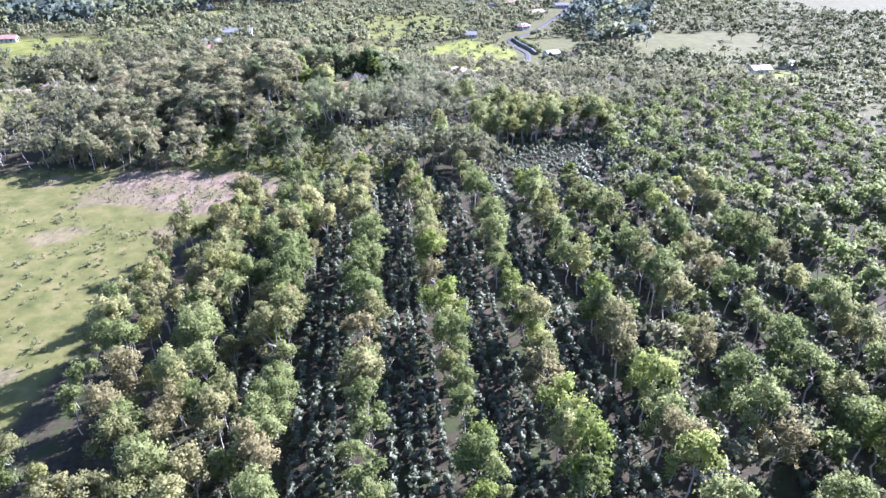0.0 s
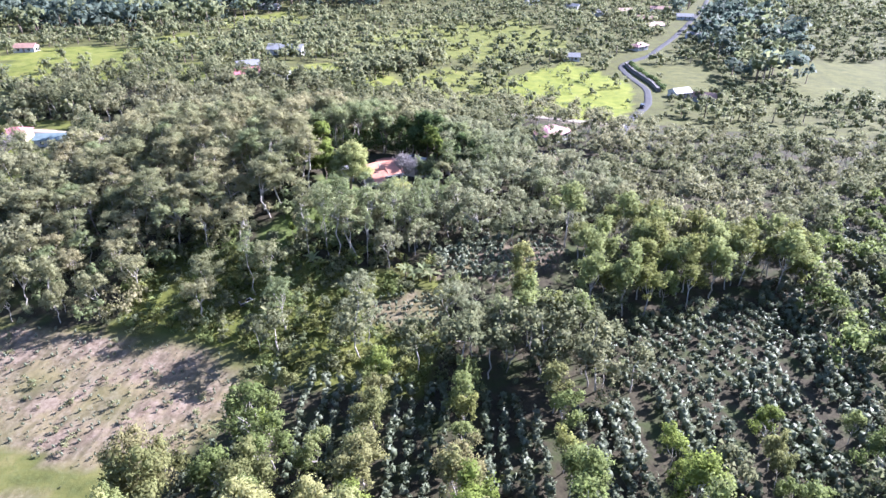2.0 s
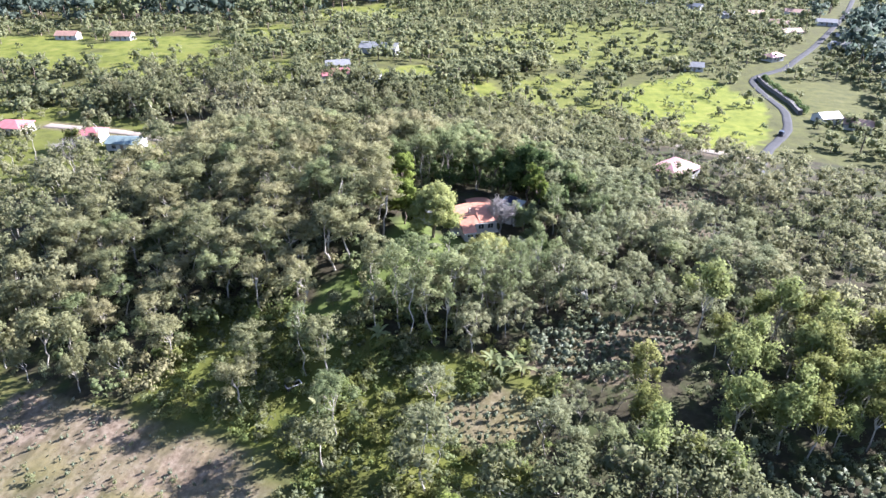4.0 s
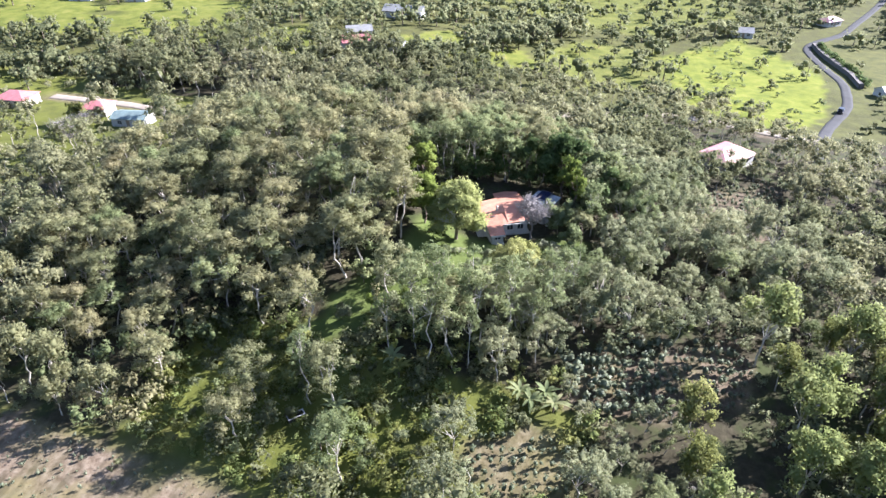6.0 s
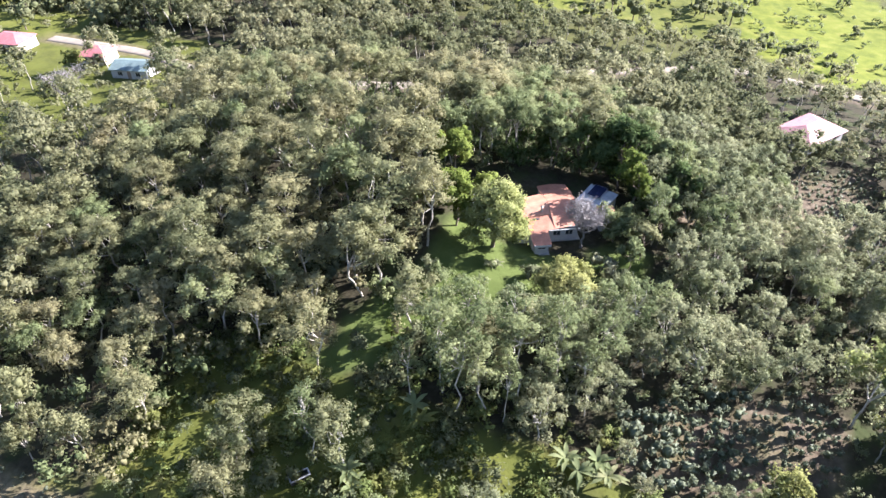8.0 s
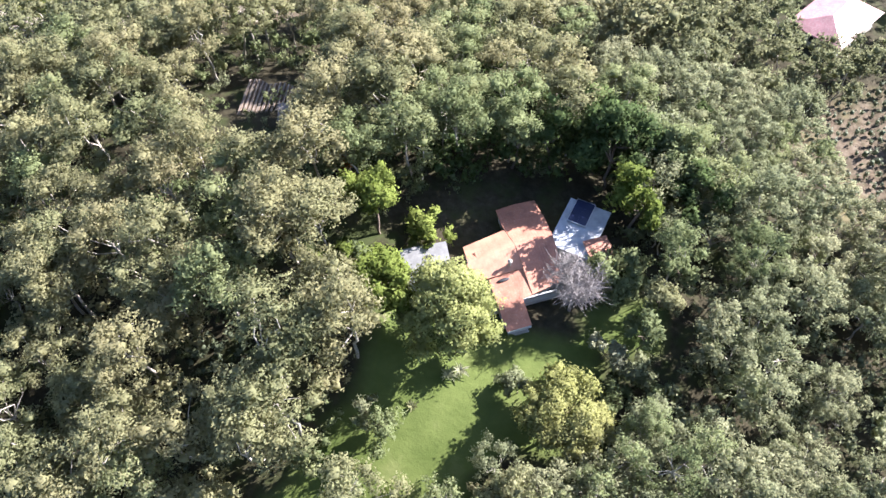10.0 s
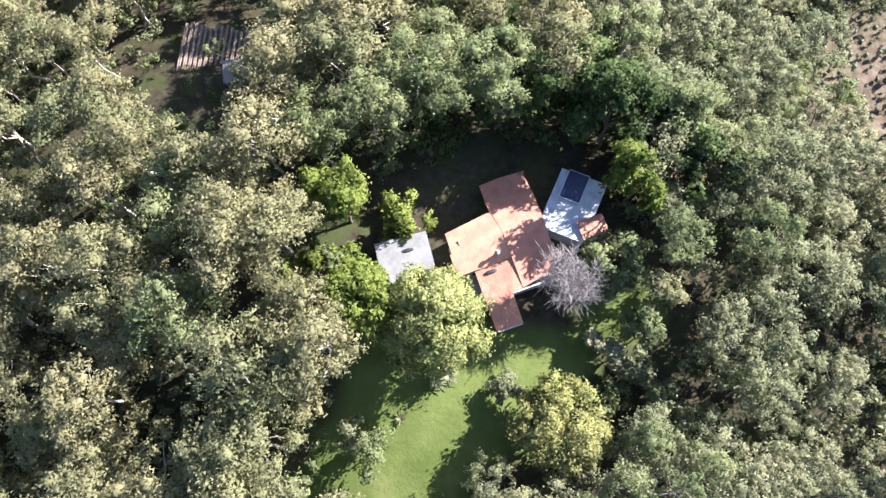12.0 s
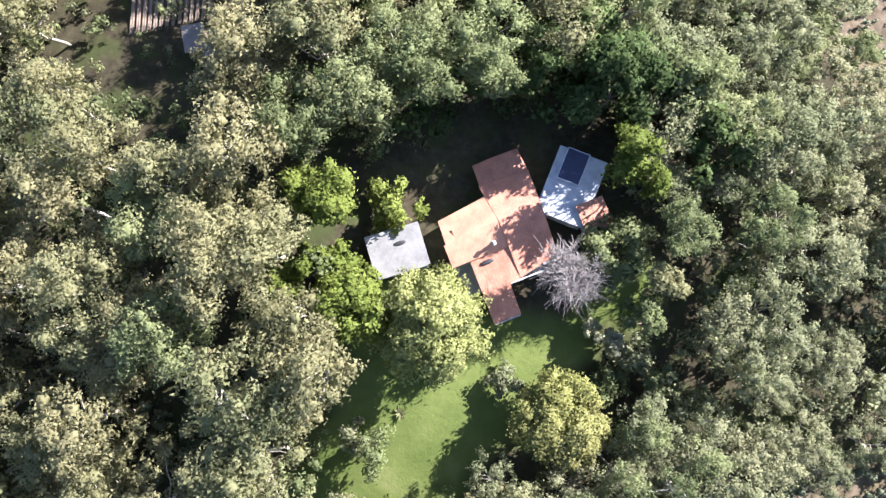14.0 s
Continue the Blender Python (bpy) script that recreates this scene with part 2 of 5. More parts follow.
def height(x, y):
    """The land: a knoll under the homestead, falling away to the road and the valley."""
    x, y = np.asarray(x, float), np.asarray(y, float)
    z = -13 * smooth(180, 450, y) + 12 * np.exp(-((x + 60) / 55) ** 2 - ((y - 228) / 40) ** 2) - 0.02 * np.maximum(x, 0)
    z = z + (7.6 - z) * np.exp(-(((x + 39) / 13) ** 2 + ((y - 224.5) / 11) ** 2) ** 2)
    z = z + 9.5 * smooth(-30, -125, x) * smooth(270, 370, y) * (1 - smooth(420, 540, y)) * (1 - 0.3 * smooth(-150, -260, x)) + 3.6 * np.exp(-(x / 40) ** 2 - ((y - 283) / 26) ** 2)
    return z + 0.25 * np.sin(x / 9.0 + 1.3) * np.cos(y / 11.0) + 25 * smooth(700, 1600, np.hypot(x, y))


def hz(x, y):
    return float(height(x, y))


def inside(poly, x, y):
    x, y = np.asarray(x, float), np.asarray(y, float)
    hit = np.zeros(np.broadcast(x, y).shape, bool)
    for (x0, y0), (x1, y1) in zip(poly, poly[1:] + poly[:1]):
        if y0 != y1:
            hit ^= ((y0 > y) != (y1 > y)) & (x < (x1 - x0) * (y - y0) / (y1 - y0) + x0)
    return hit


# west edge follows tree shade: shaded grass left as dark litter, sunlit lobe kept
LAWN = [(-58, 191), (-58.5, 199), (-54.5, 204.5), (-51.5, 211), (-53.5, 217), (-52, 220.5), (-48, 220), (-46, 221), (-41, 218), (-34, 220), (-25, 227), (-22, 223),
        (-29, 217), (-33, 207), (-41, 203.5), (-46, 201), (-52, 196), (-55, 188)]
YARD = [(-53, 219), (-53, 229), (-45, 235), (-34, 238), (-29, 236), (-28, 226), (-36, 219), (-46, 221)]
PASTURE = [(-62, 40), (-63, 74), (-64, 91), (-66, 117), (-52, 138), (-43, 157), (-46, 166), (-54, 168), (-72, 169),
           (-88, 168), (-118, 170), (-132, 164), (-190, 150), (-190, 40)]
SOIL = [(-97, 153), (-90, 167), (-53, 167), (-43, 157), (-50, 143), (-65, 141)]
TERRACES = [[(-32, 182), (-24, 187), (-16, 185), (-19, 176), (-30, 176)], [(-23, 198), (-13, 206), (-2, 211), (3, 206), (0, 198), (-8, 193.5), (-20, 190.5)],
            [(-11, 256), (-4, 262), (8, 274), (13, 242), (-3, 243)]]
HAMLET = [(-124, 236), (-128, 280), (-245, 288), (-245, 200), (-158, 212), (-138, 224)]
HEDGES = [(4, 180), (12, 169), (27, 170), (42, 188), (35, 198), (22, 192)]
FIELD = [(-22, 395), (6, 440), (36, 397), (27, 338), (20, 328), (6, 324), (-14, 345)]
CROPS = [[(37, 443), (79, 455), (72, 385), (50, 380), (46, 392)], [(103, 399), (121, 473), (217, 489), (171, 382)]]
BRIGHT = [(128, 350), (178, 341), (158, 303), (128, 318)]
MEADOWS = [[(-318, 358), (-275, 378), (-241, 340), (-228, 322), (-290, 318)], [(-258, 372), (-240, 398), (-205, 388), (-181, 360), (-177, 326), (-206, 313), (-235, 338)],
           [(-215, 414), (-205, 440), (-180, 422), (-175, 392)], [(-203, 476), (-225, 520), (-192, 562), (-160, 520), (-172, 470)],
           [(-118, 345), (-102, 374), (-68, 368), (-58, 348)], [(-152, 322), (-166, 346), (-150, 356), (-136, 326)]]
OPEN_WOODS = [[(-66, 372), (-52, 410), (-18, 402), (-10, 350), (-46, 342)], [(-110, 430), (-90, 520), (-20, 560), (10, 480), (-30, 430)]]
ROAD = [(21, 300), (24, 316), (28, 333), (37.8, 360), (40.6, 389), (36, 412), (31.7, 436), (39, 450), (50, 465), (73, 527), (107, 632), (150, 800)]
TRACK = [(24, 316), (7, 320), (-10, 325), (-22, 323), (-39, 312), (-53, 304), (-70, 288), (-87, 273), (-99, 268), (-130, 262), (-155, 270), (-190, 268)]


def near_line(line, x, y, w):
    x, y = np.asarray(x, float), np.asarray(y, float)
    best = np.full(np.broadcast(x, y).shape, 1e9)
    for (x0, y0), (x1, y1) in zip(line, line[1:]):
        dx, dy = x1 - x0, y1 - y0
        t = np.clip(((x - x0) * dx + (y - y0) * dy) / (dx * dx + dy * dy), 0, 1)
        best = np.minimum(best, np.hypot(x - x0 - t * dx, y - y0 - t * dy))
    return best < w


def wobble(x, y, s):
    return np.sin(x / s + 2.1 * np.cos(y / s * 0.7)) * np.cos(y / s * 1.1 + 1.7 * np.sin(x / s * 0.6))


# ---- helpers for meshes ----
def mesh_from(name, verts, quads, material, smooth_faces=False, normals=None):
    me = bpy.data.meshes.new(name)
    n, q = len(verts), len(quads)
    me.vertices.add(n)
    me.vertices.foreach_set("co", np.ascontiguousarray(verts, np.float32).ravel())
    w = quads.shape[1]
    me.loops.add(w * q)
    me.loops.foreach_set("vertex_index", np.ascontiguousarray(quads, np.int32).ravel())
    me.polygons.add(q)
    me.polygons.foreach_set("loop_start", np.arange(0, w * q, w, dtype=np.int32))
    if smooth_faces:
        me.polygons.foreach_set("use_smooth", np.ones(q, bool))
    me.materials.append(material)
    me.update(calc_edges=True)
    if normals is not None:
        me.normals_split_custom_set_from_vertices(np.ascontiguousarray(normals, np.float32))
    return me


def crown_mesh(arrays, material):
    return mesh_from("crown", arrays[0], arrays[1], material, True, arrays[2])


def part(name, bm, material, parent, label=""):
    me = bpy.data.meshes.new(name)
    bm.to_mesh(me)
    bm.free()
    me.materials.append(material)
    ob = new(name, me)
    ob.parent = parent
    return tagged(ob, label)


def box(bm, x0, x1, y0, y1, z0, z1):
    v = [bm.verts.new((x, y, z)) for z in (z0, z1) for y in (y0, y1) for x in (x0, x1)]
    for f in ((0, 2, 3, 1), (4, 5, 7, 6), (0, 1, 5, 4), (2, 6, 7, 3), (0, 4, 6, 2), (1, 3, 7, 5)):
        bm.faces.new([v[i] for i in f])
    return bm


def boxes(*dims):
    bm = bmesh.new()
    for dd in dims:
        box(bm, *dd)
    return bm


def slab(bm, pts, thick):
    """A sheet with thickness below the given upper outline."""
    up = [bm.verts.new(p) for p in pts]
    low = [bm.verts.new((p[0], p[1], p[2] - thick)) for p in pts]
    bm.faces.new(up)
    bm.faces.new(low[::-1])
    for i in range(len(pts)):
        j = (i + 1) % len(pts)
        bm.faces.new((up[i], low[i], low[j], up[j]))
    return bm


def tube(points, radii, sides=6):
    pts = np.asarray(points, float)
    n = len(pts)
    d = np.gradient(pts, axis=0)
    d /= np.linalg.norm(d, axis=1)[:, None] + 1e-9
    ref = np.where(np.abs(d[:, 2:3]) > 0.8, [[1.0, 0, 0]], [[0, 0, 1.0]])
    a = np.cross(d, ref)
    a /= np.linalg.norm(a, axis=1)[:, None] + 1e-9
    b = np.cross(d, a)
    ang = np.arange(sides) * 2 * np.pi / sides
    v = pts[:, None] + np.asarray(radii)[:, None, None] * (np.cos(ang)[None, :, None] * a[:, None] + np.sin(ang)[None, :, None] * b[:, None])
    i, j = np.meshgrid(np.arange(n - 1), np.arange(sides), indexing="ij")
    k = (j + 1) % sides
    q = np.stack([i * sides + j, i * sides + k, (i + 1) * sides + k, (i + 1) * sides + j], -1).reshape(-1, 4)
    return v.reshape(-1, 3), q


def joined(pieces):
    vs, qs, o = [], [], 0
    for v, q in pieces:
        vs.append(v)
        qs.append(q + o)
        o += len(v)
    return np.concatenate(vs), np.concatenate(qs)


def unit(v):
    return v / (np.linalg.norm(v, axis=-1, keepdims=True) + 1e-9)


def leaves(r, centres, normals, size, slim=0.6):
    """Leaf sprays: one pointed blade each."""
    n = len(centres)
    t = unit(np.cross(normals, r.normal(size=(n, 3))))
    s = np.cross(normals, t)
    L = (size * r.uniform(0.6, 1.35, n))[:, None]
    W = L * slim
    v = np.stack([centres + t * L * 0.6, centres - t * L * 0.4 + s * W * 0.5, centres - t * L * 0.4 - s * W * 0.5], 1)
    return v.reshape(-1, 3), np.arange(3 * n).reshape(n, 3)


def clump(lobe, r, res, full=0.52):
    """The dense heart of a leaf clump: an uneven rounded block."""
    g = np.linspace(-1, 1, res + 1)
    a, b = np.meshgrid(g, g, indexing="ij")
    vs, qs, o = [], [], 0
    i, j = np.meshgrid(np.arange(res), np.arange(res), indexing="ij")
    k = (i * (res + 1) + j).ravel()
    face = np.stack([k, k + res + 1, k + res + 2, k + 1], -1)
    for ax in range(3):
        for sg in (-1, 1):
            p = np.zeros((res + 1, res + 1, 3))
            p[..., ax], p[..., (ax + 1) % 3], p[..., (ax + 2) % 3] = sg, a, b
            vs.append(p.reshape(-1, 3))
            qs.append((face if sg > 0 else face[:, ::-1]) + o)
            o += (res + 1) ** 2
    d = unit(np.concatenate(vs))
    bulge = full + 0.15 * np.sin(d[:, 0] * 5 + r.uniform(0, 6)) * np.sin(d[:, 1] * 5 + r.uniform(0, 6)) * np.cos(d[:, 2] * 4)
    q = np.concatenate(qs)
    return d * (bulge * lobe[3])[:, None] * [1, 1, lobe[4]] + lobe[:3], np.concatenate([q[:, :3], q[:, [0, 2, 3]]]), d


def crown(r, lobes, count, size, slim=0.72, up=0.35, shell=0.5, rough=0.8, heart=1, full=0.5, twigs=4):
    """Leaf sprays on small twig clumps, which sit over the shells of a crown's lobes (x, y, z, radius, flatness)."""
    lobes = np.asarray(lobes, float)
    k = np.repeat(np.arange(len(lobes)), twigs)
    d = unit(r.normal(size=(len(k), 3)) + [0, 0, 0.45])
    flat = np.stack([np.ones(len(k)), np.ones(len(k)), lobes[k, 4]], -1)
    tip = lobes[k, :3] + d * flat * (lobes[k, 3] * r.uniform(0.45, 0.95, len(k)))[:, None]
    tip_r = lobes[k, 3] * r.uniform(0.32, 0.66, len(k))
    w = tip_r ** 2
    j = r.choice(len(k), count * 2, p=w / w.sum())
    e = unit(r.normal(size=(count * 2, 3)) + [0, 0, up])
    rad = tip_r[j] * (1 - shell * r.random(count * 2) ** 1.5) * (1 + 0.3 * r.normal(size=count * 2))
    p = tip[j] + e * rad[:, None] * [1, 1, 0.8]
    inner = r.random(len(j)) < 0.3
    p = np.where(inner[:, None], lobes[k[j], :3] + e * (lobes[k[j], 3] * r.uniform(0.45, 0.75, len(j)))[:, None] * flat[j], p)
    keep = np.ones(len(p), bool)
    for m, lo in enumerate(lobes):
        q = (p - lo[:3]) / [1, 1, lo[4]]
        keep &= (np.linalg.norm(q, axis=1) > lo[3] * 0.55) | (k[j] == m)
    p, e, d = p[keep][:count], e[keep][:count], d[j][keep][:count]
    nrm = unit(e + rough * r.normal(size=e.shape) + [0, 0, 0.25])
    v, q = leaves(r, p, nrm, size, slim)
    soft = unit(0.7 * e + 0.6 * d + 0.24 * r.normal(size=e.shape) + [0, 0, 0.12])      # each spray catches the light in its own way
    n, out = np.repeat(soft, 3, 0), [(v, q)]
    if heart:
        hearts = [clump(lo, r, heart, full) for lo in lobes[np.argsort(-lobes[:, 3])][:max(1, int(len(lobes) * 0.65))]]
        out += [h[:2] for h in hearts]
        n = np.concatenate([n] + [h[2] for h in hearts])
    return (*joined(out), n)


def limb(r, a, b, r0, r1, bend=0.12, seg=4):
    a, b = np.asarray(a, float), np.asarray(b, float)
    t = np.linspace(0, 1, seg + 1)
    off = r.normal(size=(seg + 1, 3)) * np.linalg.norm(b - a) * bend * np.sin(t * np.pi)[:, None]
    return tube(a + (b - a) * t[:, None] + off, r0 + (r1 - r0) * t, 5)


def lobe_set(r, tall, radius, base, n, lr, flat=0.75):
    """Lobes of an uneven crown between base and tall."""
    out = []
    for i in range(n):
        a, q = r.uniform(0, 2 * np.pi), np.sqrt(r.random())
        rr = radius * 0.82 * q
        top = tall - lr * 0.7 - (tall - base) * 0.45 * q ** 2 * r.uniform(0.6, 1.2)
        z = top - (tall - base) * 0.35 * r.random() ** 1.5
        out.append((rr * np.cos(a), rr * np.sin(a), max(z, base), lr * r.uniform(0.55, 1.25), flat * r.uniform(0.85, 1.15)))
    return out


def tree_arrays(r, tall, radius, base, n, lr, count, size, trunk_r, fork=0.5, slim=0.72, flat=0.75, trunk_limbs=6, lean=0.05, heart=1, full=0.5, twigs=4):
    lobes = lobe_set(r, tall, radius, base, n, lr, flat)
    foliage_arrays = crown(r, lobes, count, size, slim, heart=heart, full=full, twigs=twigs)
    f = tall * fork
    lx, ly = r.normal(size=2) * lean * tall
    pieces = [limb(r, (0, 0, -0.6), (lx, ly, f), trunk_r, trunk_r * 0.65, 0.03, 4)]
    for lo in sorted(lobes, key=lambda q: -q[3])[:trunk_limbs]:
        pieces.append(limb(r, (lx, ly, f - 0.1), (lo[0], lo[1], lo[2] + 0.3 * lo[3]), trunk_r * 0.5, trunk_r * 0.12, 0.08, 3))
    return foliage_arrays, joined(pieces)


def merged(templates, places):
    """One set of arrays from many placed templates: rows of template, x, y, z, scale, turn."""
    vs, qs, ns, o = [], [], [], 0
    for k, x, y, z, s, a in places:
        v, q, *n = templates[int(k)]
        c, sn = np.cos(a), np.sin(a)
        vs.append(np.stack([(v[:, 0] * c - v[:, 1] * sn) * s + x, (v[:, 0] * sn + v[:, 1] * c) * s + y, v[:, 2] * s + z], -1))
        if n:
            ns.append(np.stack([n[0][:, 0] * c - n[0][:, 1] * sn, n[0][:, 0] * sn + n[0][:, 1] * c, n[0][:, 2]], -1))
        qs.append(q + o)
        o += len(v)
    return np.concatenate(vs), np.concatenate(qs), np.concatenate(ns) if ns else None


# ---- ground ----
def build_ground():
    def axis(lo, hi, fine, far, grow):
        mid = list(np.arange(lo, hi + 0.1, fine))
        a, s = [lo], fine
        while a[-1] > -far:
            s *= grow
            a.append(a[-1] - s)
        b, s = [hi], fine
        while b[-1] < far:
            s *= grow
            b.append(b[-1] + s)
        return np.array(a[:0:-1] + mid + b[1:])
    xs, ys = axis(-135, 100, 2.0, 3500, 1.10), axis(30, 345, 2.0, 3500, 1.08)
    X, Y = np.meshgrid(xs, ys)
    Z = height(X, Y)
    rough = 0.12 * wobble(X, Y, 2.3) + 0.08 * wobble(Y, X, 1.1)
    flat = inside(LAWN, X, Y) | inside(YARD, X, Y) | near_line(ROAD, X, Y, 5) | near_line(TRACK, X, Y, 4)
    Z = Z + np.where(flat, 0, rough)
    nx, ny = len(xs), len(ys)
    v = np.stack([X, Y, Z], -1).reshape(-1, 3)
    i, j = np.meshgrid(np.arange(ny - 1), np.arange(nx - 1), indexing="ij")
    q = np.stack([i * nx + j, i * nx + j + 1, (i + 1) * nx + j + 1, (i + 1) * nx + j], -1).reshape(-1, 4)
    me = mesh_from("ground", v, q, M_GROUND, True)
    xj, yj = X + 1.6 * wobble(X, Y, 3.1), Y + 1.6 * wobble(Y, X, 2.7)
    grass = np.zeros(X.shape)
    grass = np.where(inside(PASTURE, xj, yj), 1.0, grass)
    grass = np.where((Y > 325) | (np.abs(X + 20) > 170), 0.35, grass)
    for m in OPEN_WOODS:
        grass = np.where(inside(m, xj, yj), 0.6, grass)
    grass = np.where((Y < 191) & (X > -75) & (X < -18) & (Y > 160) & (wobble(X, Y, 5) > -0.3), 0.7, grass)
    for m in MEADOWS:
        grass = np.where(inside(m, xj, yj), 1.0, grass)
    for m in CROPS:
        grass = np.where(inside(m, xj, yj), 0.55, grass)
    soil = np.zeros(X.shape)
    soil = np.where(inside(SOIL, xj, yj), np.clip(0.75 + 0.35 * wobble(X, Y, 4), 0, 1), soil)
    for m in TERRACES:
        soil = np.where(inside(m, xj, yj), 0.65, soil)
    soil = np.where(near_line(TRACK, xj, yj, 3.5), 0.6, soil)
    soil = np.where(np.hypot(X + 21.5, (Y - 237.5) * 0.8) < 2.6, 0.7, soil)
    soil = np.where(inside(YARD, xj, yj) & (Y > 226), 0.10, soil)
    soil = np.where(inside(PASTURE, X, Y) & (wobble(X, Y, 7.0) > 0.72), 0.5, soil)
    lawn = np.where(inside(LAWN, xj, yj), 1.0, 0.0)
    meadow = np.where((Y > 325) | (np.abs(X + 20) > 170), 0.15, 0.0)
    for m in OPEN_WOODS:
        meadow = np.where(inside(m, xj, yj), 0.5, meadow)
    meadow = np.where((Y < 191) & (X > -75) & (X < -18) & (Y > 160) & ~inside(SOIL, xj, yj) & ~inside(PASTURE, xj, yj), 0.45, meadow)
    meadow = np.where(inside(HAMLET, xj, yj), 0.5, meadow)
    for m in MEADOWS:
        meadow = np.where(inside(m, xj, yj), 0.62, meadow)
    meadow = np.where(inside(FIELD, xj, yj) | inside(BRIGHT, xj, yj), 1.0, meadow)
    col = np.stack([grass, soil, lawn, meadow], -1).reshape(-1, 4)
    at = me.color_attributes.new("zone", "FLOAT_COLOR", "POINT")
    at.data.foreach_set("color", col.astype(np.float32).ravel())
    tagged(new("ground", me), "uneven hillside of dry grass, leaf litter and bare soil", "ground", kind="structure")


build_ground()


def ribbon(name, line, width, material, label, lift=0.06, step=3.0):
    """A road: a smooth strip that follows the land, with a low crown and soft edges."""
    pts = []
    for (x0, y0), (x1, y1) in zip(line, line[1:]):
        n = max(1, int(math.hypot(x1 - x0, y1 - y0) / step))
        pts += [(x0 + (x1 - x0) * k / n, y0 + (y1 - y0) * k / n) for k in range(n)]
    p = np.array(pts + [line[-1]], float)
    for _ in range(6):
        p[1:-1] = 0.25 * p[:-2] + 0.5 * p[1:-1] + 0.25 * p[2:]
    d = unit(np.gradient(p, axis=0))
    side = np.stack([d[:, 1], -d[:, 0]], -1)
    offs = np.array([-0.5, -0.46, -0.2, 0.2, 0.46, 0.5]) * width
    zz = np.array([-0.5, 0.0, 0.05, 0.05, 0.0, -0.5])
    wob = 1 + 0.05 * np.sin(np.arange(len(p)) * 1.7)
    v = np.zeros((len(p), 6, 3))
    v[:, :, :2] = p[:, None] + side[:, None] * (offs[None, :] * wob[:, None])[..., None]
    v[:, :, 2] = height(v[:, :, 0], v[:, :, 1]).max(1)[:, None] + lift + zz
    i, j = np.meshgrid(np.arange(len(p) - 1), np.arange(5), indexing="ij")
    q = np.stack([i * 6 + j, i * 6 + j + 1, (i + 1) * 6 + j + 1, (i + 1) * 6 + j], -1).reshape(-1, 4)
    ob = new(name, mesh_from(name, v.reshape(-1, 3), q, material, False))
    return tagged(ob, label, "road", kind="structure")


ribbon("road", ROAD, 3.4, M_ROAD, "winding worn grey asphalt road through the valley", 0.12)
ribbon("road", TRACK, 3.6, M_DIRTROAD, "narrow dusty dirt track between trees", 0.10)

# ---- tree templates: crown and trunk arrays ----
def family(seed, variants, **kw):
    out = []
    for i in range(variants):
        r = np.random.default_rng(seed + i)
        out.append(tree_arrays(r, kw["tall"] * r.uniform(0.92, 1.1), kw["radius"] * r.uniform(0.85, 1.15), kw["base"], kw["n"], kw["lr"],
                               kw["count"], kw["size"], kw["trunk"], kw.get("fork", 0.5), kw.get("slim", 0.72), kw.get("flat", 0.75), kw.get("limbs", 6), 0.05, kw.get("heart", 1), kw.get("full", 0.5), kw.get("twigs", 4)))
    return out


NEAR_OLIVE = family(100, 8, tall=15.5, radius=4.1, base=5.6, n=24, lr=1.3, count=4500, size=0.25, full=0.44, flat=0.85, trunk=0.16)
NEAR_GREY = family(200, 6, tall=12.0, radius=4.3, base=3.2, n=26, lr=1.05, count=3500, size=0.25, full=0.32, flat=0.95, trunk=0.13, fork=0.4)
THIN_TREE = family(260, 5, tall=16.0, radius=3.2, base=6.0, n=22, lr=1.0, count=2100, size=0.24, heart=0, flat=0.9, trunk=0.12, fork=0.62, limbs=9)
ROW_TREE = family(300, 8, tall=12.0, radius=2.8, base=2.6, n=15, lr=1.45, count=2500, size=0.32, full=0.42, trunk=0.14, fork=0.35, flat=1.05)
ROW_FAR = family(320, 6, tall=12.5, radius=3.3, base=4.0, n=8, lr=2.0, count=360, size=0.80, full=0.42, trunk=0.14, fork=0.35, flat=0.9, limbs=2, twigs=3)
MID_TREE = family(400, 8, tall=13.5, radius=4.0, base=4.5, n=12, lr=1.8, count=620, size=0.54, full=0.42, trunk=0.16, limbs=1, twigs=3)
FAR_TREE = family(500, 8, tall=8.6, radius=4.2, base=1.2, n=8, lr=2.2, count=84, size=1.15, heart=1, full=0.5, flat=1.0, trunk=0.25, twigs=3)
FAR_WOOD = family(540, 8, tall=10.0, radius=4.4, base=1.5, n=5, lr=2.4, count=46, size=1.7, heart=1, full=0.5, trunk=0.25, twigs=2)
BUSH = family(600, 6, tall=2.6, radius=1.7, base=0.4, n=5, lr=0.95, count=270, size=0.30, full=0.42, trunk=0.04, fork=0.2, twigs=3)
BUSH_LOW = family(620, 5, tall=2.6, radius=1.7, base=0.4, n=4, lr=1.0, count=90, size=0.46, full=0.42, trunk=0.04, fork=0.2, twigs=3)
SAPLING = family(640, 6, tall=4.6, radius=1.9, base=0.6, n=7, lr=0.9, count=170, size=0.32, full=0.4, trunk=0.04, fork=0.2, flat=1.1, twigs=3)
COFFEE = family(700, 5, tall=2.1, radius=0.45, base=0.5, n=2, lr=0.7, count=34, size=0.36, heart=1, full=0.62, flat=1.25, trunk=0.03, fork=0.2, twigs=3)


